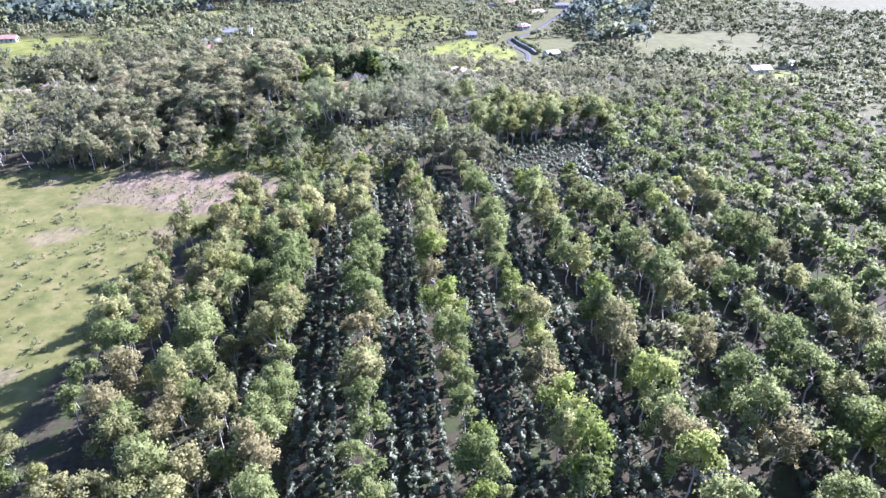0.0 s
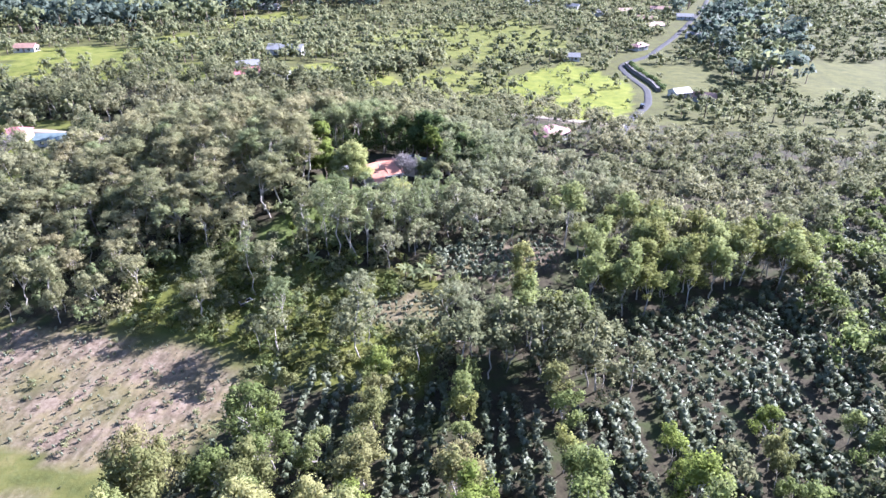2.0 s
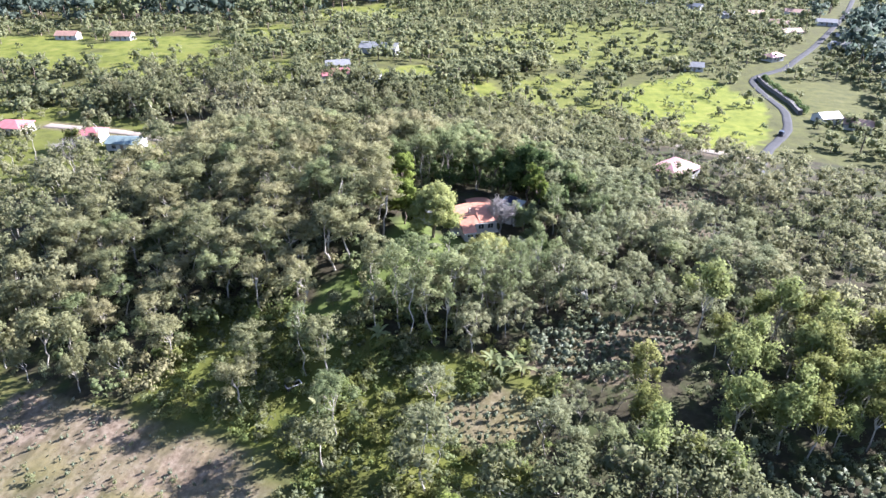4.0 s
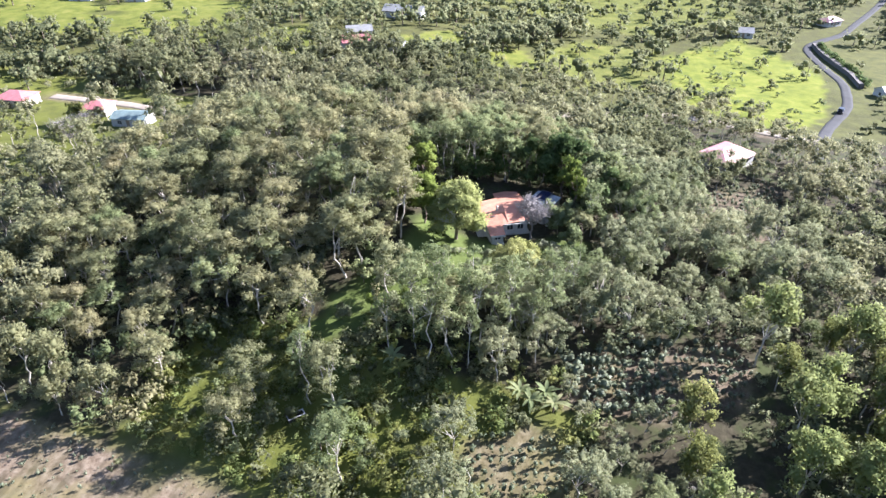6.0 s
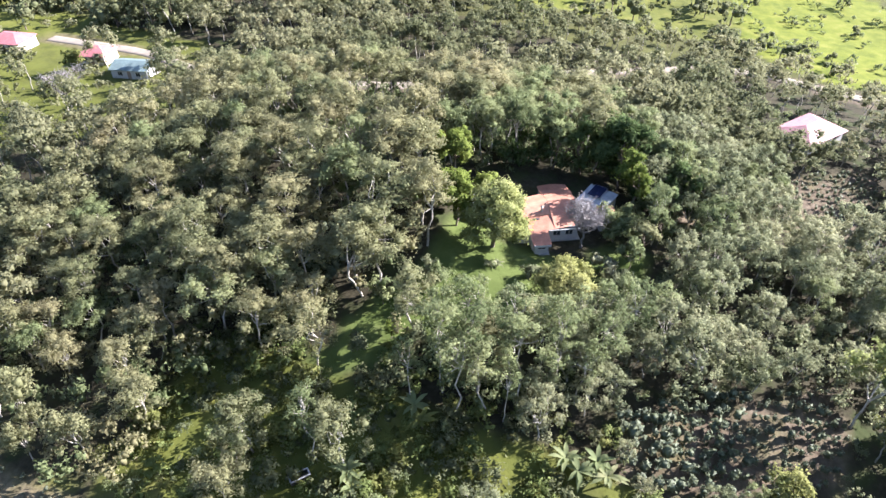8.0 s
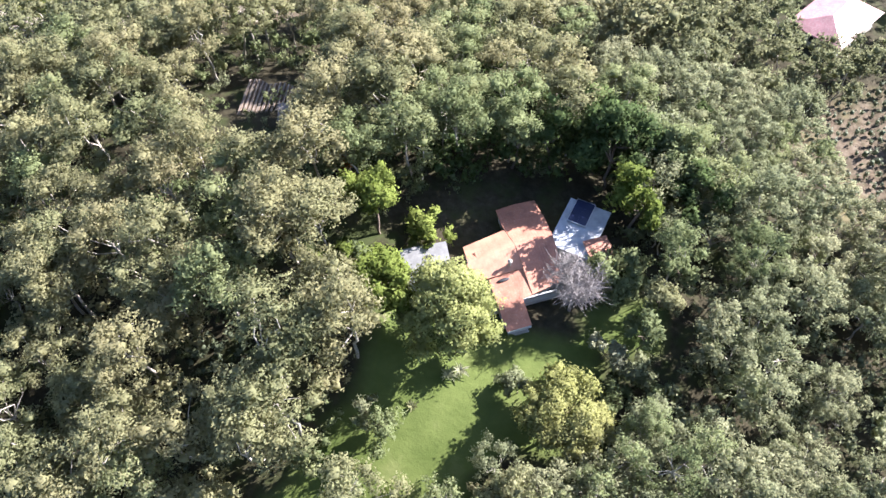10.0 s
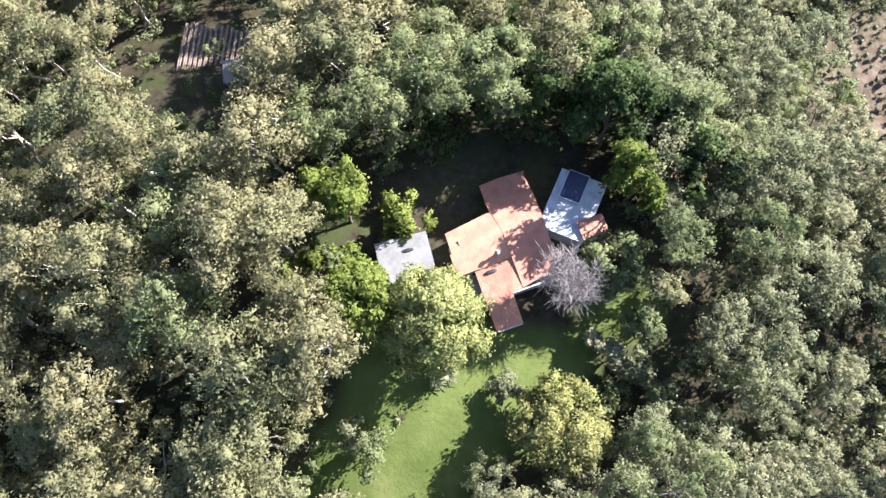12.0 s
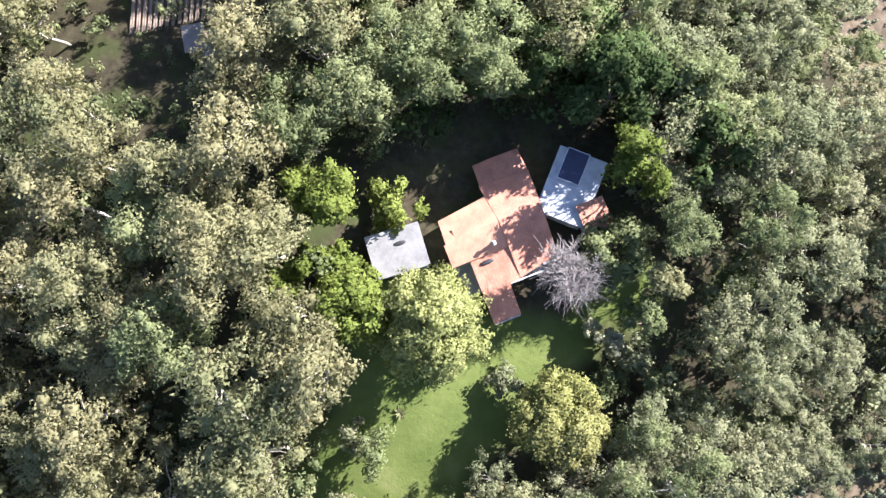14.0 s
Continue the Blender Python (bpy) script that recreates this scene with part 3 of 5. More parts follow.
class Kind:
    """A kind of tree whose copies share their crown and trunk meshes."""
    def __init__(self, name, templates, leaf, bark):
        self.name = name
        self.meshes = [(crown_mesh(c, leaf), mesh_from("trunk", *t, bark, True)) for c, t in templates]

    def plant(self, i, x, y, s, turn, label, category, group, sink=0.0, broad=1.0):
        root = new(self.name)
        root.matrix_basis = Matrix.LocRotScale((x, y, hz(x, y) - sink), Euler((0, 0, turn)), (s * broad, s * broad, s))
        tagged(root, label, category, group)
        for nm, me in zip(("crown", "trunk"), self.meshes[i % len(self.meshes)]):
            ob = new(nm, me)
            ob.parent = root
        return root


K_OLIVE = Kind("shade_tree", NEAR_OLIVE, M_OLIVE, M_BARK)
K_GREY = Kind("woodland_tree", NEAR_GREY, M_GREY, M_BARK)
K_THIN = Kind("shade_tree", THIN_TREE, M_MID, M_BARK)
K_GREEN = Kind("shade_tree", NEAR_OLIVE[2:6], M_MID, M_BARK)
K_ROW = Kind("plantation_tree", ROW_TREE, M_ROWGREEN, M_BARK)
K_GREENROW = Kind("plantation_tree", ROW_TREE[:3], M_BRIGHT, M_BARK)
K_TANROW = Kind("plantation_tree", ROW_TREE[5:8], M_TAN, M_BARK)
K_OLIVEROW = Kind("plantation_tree", ROW_TREE[2:6], M_ROWOLIVE, M_BARK)
K_YELROW = Kind("plantation_tree", ROW_TREE[3:6], M_YELLOW, M_BARK)

# ---- special trees of the homestead: x, y, clear of other trees within ----
SPECIAL = [(-45.4, 216.8, 6.2), (-50.8, 218.8, 4.0), (-33.3, 210.0, 6.0), (-54.4, 225.9, 3.6), (-49.4, 226.9, 3.2), (-34.2, 222.0, 4.2),
           (-29.2, 225.7, 3.6), (-31.7, 239.2, 4.0), (-37.0, 212.6, 2.5), (-27.5, 214.5, 3.4), (-24.2, 217.4, 3.0)]


GAPS = [(-86.0, 231.0, 3.4), (-64.5, 205.0, 3.0)]


def open_ground(x, y):
    """Where no forest tree stands."""
    bad = inside(LAWN, x, y) | inside(YARD, x, y) | inside(PASTURE, x, y) | inside(FIELD, x, y) | inside(BRIGHT, x, y)
    for m in CROPS + TERRACES + MEADOWS + [HEDGES]:
        bad |= inside(m, x, y)
    bad |= near_line(ROAD, x, y, 6) | near_line(TRACK, x, y, 4.0)
    for sx, sy, sr in SPECIAL:
        bad |= np.hypot(np.asarray(x) - sx, np.asarray(y) - sy) < sr
    for gx, gy, gr in GAPS:
        bad |= np.hypot((np.asarray(x) - gx) / 1.5, np.asarray(y) - gy) < gr
    bad |= (np.asarray(x) + 71) ** 2 + (np.asarray(y) - 242) ** 2 < 84
    bad |= (np.asarray(x) + 1.5) ** 2 + (np.asarray(y) - 283) ** 2 < 100
    return bad


def scatter(x0, x1, y0, y1, step, seed, jitter=0.42):
    r = np.random.default_rng(seed)
    gx, gy = np.meshgrid(np.arange(x0, x1, step), np.arange(y0, y1, step))
    gx = gx + (np.arange(gx.shape[0]) % 2)[:, None] * step * 0.5
    return (gx + r.uniform(-jitter, jitter, gx.shape) * step).ravel(), (gy + r.uniform(-jitter, jitter, gy.shape) * step).ravel(), r


ROW_DIR = np.array([-0.14, 1.0]) / math.hypot(0.14, 1.0)


def in_plantation(x, y):
    """The planted rows: below the knoll, and its right flank."""
    x, y = np.asarray(x, float), np.asarray(y, float)
    edge = np.where(x < 8, 163 + 0 * x, 163 + (x - 8) * 1.25)
    return (y < np.minimum(edge, 262)) & (x > -60) & (x < 130) & ~inside(PASTURE, x - 3, y) & (y > 25)


# forest round the homestead: single trees where the camera passes over them
placed = []
xs, ys, r = scatter(-112, 14, 168, 296, 5.4, 11)
scrub = (ys < 191) & (xs > -75) & (xs < -18)
ok = ~open_ground(xs, ys) & ~in_plantation(xs, ys) & (wobble(xs, ys, 13) > -0.93) & (~scrub | (r.random(len(xs)) < 0.3))
sunny = ok & (xs > -4) & (ys > 178) & (ys < 214)
ok &= ~sunny & ~((xs > -16) & (ys > 272) & (ys < 296) & (r.random(len(xs)) < 0.6))
# the dry wood beside the house stands closer
xa, ya, ra = scatter(-40, 14, 170, 290, 5.6, 17)
oka = ~open_ground(xa, ya) & ~in_plantation(xa, ya) & (xa > -36 + 4 * np.sin(ya / 9)) & ~((ya < 191) & (xa < -18)) & ~((xa > -4) & (ya > 178) & (ya < 214))
xs, ys, ok = np.concatenate([xs, xa]), np.concatenate([ys, ya]), np.concatenate([ok, oka])
near = ok & (np.hypot((xs + 50) / 1.45, ys - 216) < 48)
for x, y in zip(xs[near], ys[near]):
    dry = x > -37 + 4 * math.sin(y / 9)
    kind = K_GREEN if r.random() < 0.16 else K_GREY if dry else K_OLIVE
    s = r.uniform(0.55, 0.92) if dry else r.uniform(0.66, 0.90)
    if kind is K_GREEN and dry:
        s *= 0.8
    if 206 < y < 222 and -14 < x < 14:
        s *= 0.65
    if 180 < y < 198 and -24 < x < 4:
        s *= 0.55
    if y < 212 and x < -58:
        s *= 0.86
    if y < 209 and -50 < x < -22:
        s = min(s, 0.72) if y < 199 else min(s, 0.56)
        if r.random() < 0.15:
            continue
    elif y < 191:
        s *= 0.85
    kind.plant(int(r.integers(8)), x, y, s, r.uniform(0, 6.28),
               "leafy green shade tree with pale trunk in the wood" if kind is K_GREEN else
               "slender shade tree with pale trunk and dry greyish foliage" if dry else "tall shade tree with pale trunk and olive crown",
               "tree", "forest trees round the house", 0.1, 1.1 if dry else 1.45 if y < 212 and x < -58 else 1.34)
far_ok = ok & ~near
rest = [(int(r.integers(8)), x, y, hz(x, y), r.uniform(0.55, 1.0) * (0.7 if x > -20 and y > 235 else 1), r.uniform(0, 6.28)) for x, y in zip(xs[far_ok], ys[far_ok])]
edge = [q for q in rest if q[1] < -60 and q[2] < 212]
rest = [q for q in rest if not (q[1] < -60 and q[2] < 212)]
xs, ys, r = scatter(-185, -100, 172, 330, 6.0, 12)
ok = ~open_ground(xs, ys) & (wobble(xs, ys, 15) > -0.8) & (~inside(HAMLET, xs, ys) | (r.random(len(xs)) < 0.1))
rest += [(int(r.integers(8)), x, y, hz(x, y), r.uniform(0.6, 1.0), r.uniform(0, 6.28)) for x, y in zip(xs[ok], ys[ok])]
xs, ys, r = scatter(14, 130, 205, 300, 5.6, 13)
ok = ~open_ground(xs, ys) & ~in_plantation(xs, ys)
rest += [(int(r.integers(8)), x, y, hz(x, y), r.uniform(0.55, 0.9), r.uniform(0, 6.28)) for x, y in zip(xs[ok], ys[ok])]
xs, ys, r = scatter(-100, 14, 296, 330, 5.5, 14)
ok = ~open_ground(xs, ys)
rest += [(int(r.integers(8)), x, y, hz(x, y), r.uniform(0.5, 0.8), r.uniform(0, 6.28)) for x, y in zip(xs[ok], ys[ok])]


POLE = [tube([(0, 0, -0.5), (0, 0, 5.0)], [0.25, 0.12], 4)]


def woods(name, templates, places, leaf, bark, label):
    """Many plants as one thing; bark None: foliage down to the ground."""
    root = new(name)
    tagged(root, label, "trees", kind="stuff")
    for nm, k, m in (("crown", 0, leaf), ("trunk", 1, bark)):
        if m is None:
            continue
        if k and (templates is FAR_TREE or templates is FAR_WOOD):
            ob = new(nm, mesh_from(nm, *merged(POLE, [(0, *p[1:]) for p in places])[:2], m))
            ob.parent = root
            tagged(ob, kind="stuff")
            continue
        v, q, n = merged([t[k] for t in templates], places)
        ob = new(nm, mesh_from(nm, v, q, m, True, n))
        ob.parent = root
        tagged(ob, kind="stuff")


woods("woodland", ROW_TREE, edge, M_OLIVE, M_BARK, "edge of the wood with olive trees on pale trunks")
half = [p for p in rest if wobble(p[1], p[2], 21) > 0.1]
woods("woodland", MID_TREE, half, M_WOODS, M_BARK, "wood of grey-green trees with pale trunks on the slope")
woods("woodland", MID_TREE, [p for p in rest if wobble(p[1], p[2], 21) <= 0.1], M_SLOPE, M_BARK, "wood of olive-green trees with pale trunks on the slope")

# yellowish trees on the flank between the rows and the knoll
xs, ys, r = scatter(-4, 48, 176, 216, 4.6, 16)
ok = ~open_ground(xs, ys) & ((~in_plantation(xs, ys) & (xs < 34)) | ((xs > 20) & (ys > 201))) & ((xs > 13) | (r.random(len(xs)) < 0.5))
flank = [(int(r.integers(6)), x, y, hz(x, y), r.uniform(0.7, 1.2), r.uniform(0, 6.28)) for x, y in zip(xs[ok], ys[ok])]
woods("flank_trees", ROW_TREE, flank[::2], M_ROWGREEN, M_BARK, "leafy green trees with pale trunks beside the coffee rows")
woods("flank_trees", ROW_TREE, flank[1::2], M_YGREEN, M_BARK, "yellowish-green trees with pale trunks beside the coffee rows")

# plantation: tree rows
row_rest, bushes = [], []
n_row = 0
r = np.random.default_rng(21)
perp = np.array([ROW_DIR[1], -ROW_DIR[0]])
for k in range(-3, 12):
    base = np.array([-2.2 + 13.2 * k, 90.0])
    s = -70.0
    while s < 190:
        s += r.uniform(2.8, 4.1)
        p = base + ROW_DIR * s + perp * r.normal() * 0.65
        if not in_plantation(*p) or r.random() < (0.8 if p[1] > 158 and 8 < p[0] < 42 else 0.13) or inside(TERRACES[0], *p) or inside(HEDGES, *p) or (p[1] > 154 and 4 < p[0] < 40 and r.random() < 0.7):
            continue
        sc = r.uniform(0.72, 1.18) * (0.7 if p[1] > 146 else 1)
        if abs(p[0] - 5) < 60 and 38 < p[1] < 168 and n_row < 380:
            u = r.random()
            kind, lab = (K_GREENROW, "bright green plantation tree standing in a planted row") if u < 0.12 else \
                (K_TANROW, "dry tan-leaved plantation tree standing in a planted row") if u < 0.20 else \
                (K_OLIVEROW, "olive-green plantation tree standing in a planted row") if u < 0.44 else \
                (K_YELROW, "yellowing plantation tree standing in a planted row") if u < 0.49 else (K_ROW, "leafy mid-green plantation tree standing in a planted row")
            kind.plant(int(r.integers(8)), p[0], p[1], sc, r.uniform(0, 6.28), lab, "tree", "plantation rows", 0.1)
            n_row += 1
        else:
            row_rest.append((int(r.integers(6)), p[0], p[1], hz(*p), sc, r.uniform(0, 6.28)))
    s = -60.0
    while s < 190 and k >= 2:
        s += r.uniform(4.5, 9.0)
        p = base + perp * 6.6 + ROW_DIR * s + perp * r.normal() * 1.4
        if in_plantation(*p) and (p[1] < 150 or p[0] > 44) and not inside(HEDGES, *p):
            row_rest.append((int(r.integers(6)), p[0], p[1], hz(*p), r.uniform(0.45, 0.85), r.uniform(0, 6.28)))
    for line in (-3.6, -1.2, 1.2, 3.6):
        c = base + perp * (6.6 + line)
        s = -62.0
        while s < 170:
            s += r.uniform(0.95, 1.35)
            p = c + ROW_DIR * s + perp * r.normal() * 0.12
            if in_plantation(*p) and not inside(HEDGES, *p) and r.random() < 0.93 and p[0] < 75 and p[1] < 235:
                bushes.append((int(r.integers(5)), p[0], p[1], hz(*p), r.uniform(1.0, 1.5) * (1.1 if p[0] > 5 and p[1] > 120 else 1), r.uniform(0, 6.28)))
xs, ys, r = scatter(-66, -30, 40, 150, 5.0, 24)
ok = in_plantation(xs, ys) & (r.random(len(xs)) < 0.62)
for x, y in zip(xs[ok], ys[ok]):
    u = r.random()
    kind, lab = (K_OLIVEROW, "broad olive-green tree in the belt along the pasture") if u < 0.35 else (K_TANROW, "dry tan-leaved tree in the belt along the pasture") if u < 0.42 else \
        (K_YELROW, "yellowing tree in the belt along the pasture") if u < 0.6 else (K_ROW, "leafy green tree in the belt along the pasture")
    kind.plant(int(r.integers(8)), x, y, r.uniform(0.6, 1.1), r.uniform(0, 6.28), lab, "tree", "plantation rows", 0.1)
woods("plantation", ROW_FAR, row_rest[::3], M_SLOPE, M_BARK, "further rows of olive-green plantation trees")
woods("plantation", ROW_FAR, row_rest[1::3] + row_rest[2::3], M_ROWGREEN, M_BARK, "further rows of leafy mid-green plantation trees")
for m in TERRACES:
    mx, my = np.mean([p[0] for p in m]), np.mean([p[1] for p in m])
    close = 189 < my < 215
    step, pitch = (0.85, 1.9) if close else (1.25, 1.7)
    for i in range(-12, 13):
        for j in range(-22, 23):
            x, y = mx + 0.95 * j * step - 0.3 * i * pitch + r.normal() * 0.1, my + 0.3 * j * step + 0.95 * i * pitch + r.normal() * 0.1
            if inside(m, x, y) and r.random() < 0.88:
                bushes.append((int(r.integers(5)), x, y, hz(x, y), r.uniform(0.5, 0.85) * ((1.7 if x < -9 else 1.1) if close else 1), r.uniform(0, 6.28)))
for i in range(5):
    for j in range(13):
        x, y = -59.4 - 2.1 * i - 0.34 * j + r.normal() * 0.15, 212.5 - 0.4 * i - 1.05 * j + r.normal() * 0.15
        if not inside(LAWN, x, y):
            bushes.append((int(r.integers(5)), x, y, hz(x, y), r.uniform(0.8, 1.35), r.uniform(0, 6.28)))
for i in range(-14, 15):
    for j in range(-24, 25):
        x, y = 23 + 0.78 * i * 2.7 + 0.62 * j * 0.95 + r.normal() * 0.1, 182 + 0.62 * i * 2.7 - 0.78 * j * 0.95 + r.normal() * 0.1
        if inside(HEDGES, x, y) and r.random() < 0.93:
            bushes.append((int(r.integers(5)), x, y, hz(x, y), r.uniform(0.8, 1.25), r.uniform(0, 6.28)))
woods("coffee_rows", COFFEE, bushes, M_COFFEE, None, "low coffee bushes in long planted lines")

# undergrowth: bushes below the forest and along the edges
xs, ys, r = scatter(-130, 40, 150, 300, 3.0, 31)
ok = ~inside(LAWN, xs, ys) & ~inside(YARD, xs, ys) & ~inside(SOIL, xs, ys) & ~in_plantation(xs, ys) & ~near_line(TRACK, xs, ys, 3) & ~inside(PASTURE, xs, ys)
for m in TERRACES:
    ok &= ~inside(m, xs, ys)
under = [(int(r.integers(5)), x, y, hz(x, y) - 0.1, r.uniform(0.35, 0.85), r.uniform(0, 6.28)) for x, y in zip(xs[ok], ys[ok]) if r.random() < 0.38]
woods("undergrowth", SAPLING, under[::2], M_MID, None, "green undergrowth bushes below the trees")
woods("undergrowth", SAPLING, under[1::2], M_GREY, None, "dry greyish undergrowth bushes below the trees")

# low dry trees filling the wood beside the house
xs, ys, r = scatter(-38, 12, 176, 290, 2.9, 36)
ok = ~open_ground(xs, ys) & ~in_plantation(xs, ys) & (xs > -34 + 4 * np.sin(ys / 9)) & (r.random(len(xs)) < 0.8) & ~((ys < 198) & (xs < 4))
low = [(int(r.integers(5)), x, y, hz(x, y) - 0.1, r.uniform(0.6, 1.25), r.uniform(0, 6.28)) for x, y in zip(xs[ok], ys[ok])]
woods("undergrowth", SAPLING, low, M_GREY, None, "dense dry greyish saplings filling the wood")

xs, ys, r = scatter(-114, -36, 170, 274, 3.3, 37)
ok = ~open_ground(xs, ys) & (r.random(len(xs)) < 0.7) & ~((ys < 192) & (xs > -70))
low = [(int(r.integers(5)), x, y, hz(x, y) - 0.1, r.uniform(0.7, 1.3) * (1.25 if y < 212 and x < -56 else 1), r.uniform(0, 6.28)) for x, y in zip(xs[ok], ys[ok])]
sunny_side = [p for p in low if p[2] < 214 and wobble(p[1], p[2], 6) > -0.35]
woods("undergrowth", SAPLING, [p for p in low if not (p[2] < 214 and wobble(p[1], p[2], 6) > -0.35)], M_MID, None, "dense green saplings filling the shady wood")
woods("undergrowth", SAPLING, sunny_side, M_OLIVE, None, "dense olive young growth filling the lower wood")

# bushes in dark green; part of that darkness stands for the grove's shade
xs, ys, r = scatter(-60, -20, 235, 256, 2.6, 39)
ok = ~inside(YARD, xs, ys) & ~inside(LAWN, xs, ys) & (r.random(len(xs)) < 0.8) & (np.hypot(xs + 24.3, ys - 237.3) > 2.5)
low = [(int(r.integers(5)), x, y, hz(x, y) - 0.1, r.uniform(0.8, 1.7), r.uniform(0, 6.28)) for x, y in zip(xs[ok], ys[ok])]
woods("undergrowth", SAPLING, low, M_DARK, None, "dark green bushes closing the grove behind the house, shade in their colour")

xs, ys, r = scatter(-245, -122, 200, 288, 4.5, 38)
ok = inside(HAMLET, xs, ys) & (wobble(xs, ys, 8) > -0.2) & (r.random(len(xs)) < 0.7) & ~near_line(TRACK, xs, ys, 4)
low = [(int(r.integers(5)), x, y, hz(x, y) - 0.1, r.uniform(0.6, 1.5), r.uniform(0, 6.28)) for x, y in zip(xs[ok], ys[ok])]
woods("undergrowth", BUSH_LOW, low, M_WOODS, None, "bushes on the grassy ground round the hamlet")

# scrub between the bare soil and the wood
xs, ys, r = scatter(-76, -16, 160, 196, 2.1, 32)
ok = ~inside(LAWN, xs, ys) & ~inside(SOIL, xs, ys) & ~inside(PASTURE, xs, ys) & ~in_plantation(xs, ys)
for m in TERRACES:
    ok &= ~inside(m, xs, ys)
scrubs = [(int(r.integers(6)), x, y, hz(x, y) - 0.1, r.uniform(0.4, 1.4), r.uniform(0, 6.28)) for x, y in zip(xs[ok], ys[ok]) if r.random() < 0.75]
woods("scrub", BUSH, scrubs[::3], M_YGREEN, None, "light yellowish-green scrub bushes on the slope")
woods("scrub", BUSH, scrubs[1::3], M_ROWGREEN, None, "leafy green scrub bushes on the slope")
woods("scrub", BUSH, scrubs[2::3], M_WOODS, None, "grey-green scrub bushes on the slope")

# pasture shrubs
xs, ys, r = scatter(-150, -44, 60, 170, 2.3, 33)
ok = inside(PASTURE, xs, ys) & (wobble(xs, ys, 6) > r.uniform(-0.5, 0.9, len(xs)))
woods("pasture_shrubs", BUSH_LOW, [(int(r.integers(5)), x, y, hz(x, y) - 0.1, 0.14 + 0.5 * r.random() ** 2.2, r.uniform(0, 6.28)) for x, y in zip(xs[ok], ys[ok])],
      M_OLIVE, None, "small scrub tufts dotted over the pasture")

# tufts in dark leaf colour, also in place of clods and small shadows
xs, ys, r = scatter(-97, -42, 140, 169, 1.3, 34)
ok = inside(SOIL, xs, ys) & (r.random(len(xs)) < 0.75)
woods("soil_tufts", COFFEE, [(int(r.integers(5)), x, y, hz(x, y) - 0.05, 0.12 + 0.42 * r.random() ** 2, r.uniform(0, 6.28)) for x, y in zip(xs[ok], ys[ok])],
      M_COFFEE, None, "dark weed tufts on the bare soil, standing in for clods and shadows")

xs, ys, r = scatter(-30, 45, 320, 445, 4.5, 35)
ok = inside(FIELD, xs, ys) & (wobble(xs, ys, 9) > -0.1) & (r.random(len(xs)) < 0.7)
woods("field_shrubs", BUSH_LOW, [(int(r.integers(5)), x, y, hz(x, y) - 0.05, r.uniform(0.3, 1.0), r.uniform(0, 6.28)) for x, y in zip(xs[ok], ys[ok])],
      M_MID, None, "low green shrubs dotted over the bright field")

# far trees
def deep_wood(x, y):
    """The closed forest behind the meadows, and the wooded ravine beyond the crop fields."""
    x, y = np.asarray(x, float), np.asarray(y, float)
    rim = 392 + (x + 323) * 0.58 + 9 * wobble(x, y, 16)
    return ((x < -192) & (y > rim)) | ((x >= -192) & (x < -130) & (y > 575)) | ((x > 84) & (y > 400) & (x < 84 + 0.2 * (y - 380) + 30) & (y < 640))


far = []
xs, ys, r = scatter(-480, 480, 300, 760, 7.3, 41, 0.55)
dense = deep_wood(xs, ys)
cover = np.where(dense, 0.95, np.where(wobble(xs, ys, 33) + 0.6 * wobble(xs, ys, 12) > -0.5, 0.97, 0.55))
cover = np.where((xs > 85) & (ys < 380), 0.95, cover)
for m in OPEN_WOODS:
    cover = np.where(inside(m, xs, ys), 0.5, cover)
near_blocked = (np.abs(xs + 30) < 130) & (ys < 330)
okf = (r.random(len(xs)) < cover) & ~near_blocked & ~near_line(ROAD, xs, ys, 9) & (ys < 330 + 1.4 * np.maximum(0, 520 - np.abs(xs)))
for m in MEADOWS + CROPS + [BRIGHT, FIELD]:
    okf &= ~inside(m, xs, ys) | (r.random(len(xs)) < 0.09)
far += [(int(r.integers(6)), x, y, hz(x, y), (0.32 + 0.85 * r.random() ** 1.4) * (1.75 if deep_wood(x, y) else 1), r.uniform(0, 6.28)) for x, y in zip(xs[okf], ys[okf])]
for (x0, x1, y0, y1, sd) in ((-420, -185, 150, 330, 42), (130, 420, 60, 300, 43)):
    xs, ys, r = scatter(x0, x1, y0, y1, 9.0, sd)
    okf = (~inside(HAMLET, xs, ys) | (r.random(len(xs)) < 0.2)) & ((wobble(xs, ys, 28) > -0.2) | ((xs > 100) & (xs < 230) & (ys > 190))) & ~inside(BRIGHT, xs, ys) & ~inside(PASTURE, xs, ys)
    for m in MEADOWS:
        okf &= ~inside(m, xs, ys)
    far += [(int(r.integers(6)), x, y, hz(x, y), r.uniform(0.5, 1.0), r.uniform(0, 6.28)) for x, y in zip(xs[okf], ys[okf])]
r = np.random.default_rng(44)
BELT = [(-233.8, 282.1), (-195.2, 286.3), (-172.1, 285.9), (-143.4, 301.9), (-103.5, 331.6), (-82.3, 361.9), (-62.1, 427.4)]
for (x0, y0), (x1, y1) in zip(BELT, BELT[1:]):
    for k in range(int(math.hypot(x1 - x0, y1 - y0) / 1.6)):
        u = r.random()
        x, y = x0 + (x1 - x0) * u + r.normal() * 3.5, y0 + (y1 - y0) * u + r.normal() * 3.5
        far.append((int(r.integers(6)), x, y, hz(x, y), r.uniform(0.5, 1.15), r.uniform(0, 6.28)))
deep = [p for p in far if deep_wood(p[1], p[2])]
far = [p for p in far if not deep_wood(p[1], p[2])]
woods("far_forest", FAR_WOOD, [p for p in deep if wobble(p[1], p[2], 17) > -0.25], M_FARFOREST, M_BARKD, "dense dark far forest on the valley side")
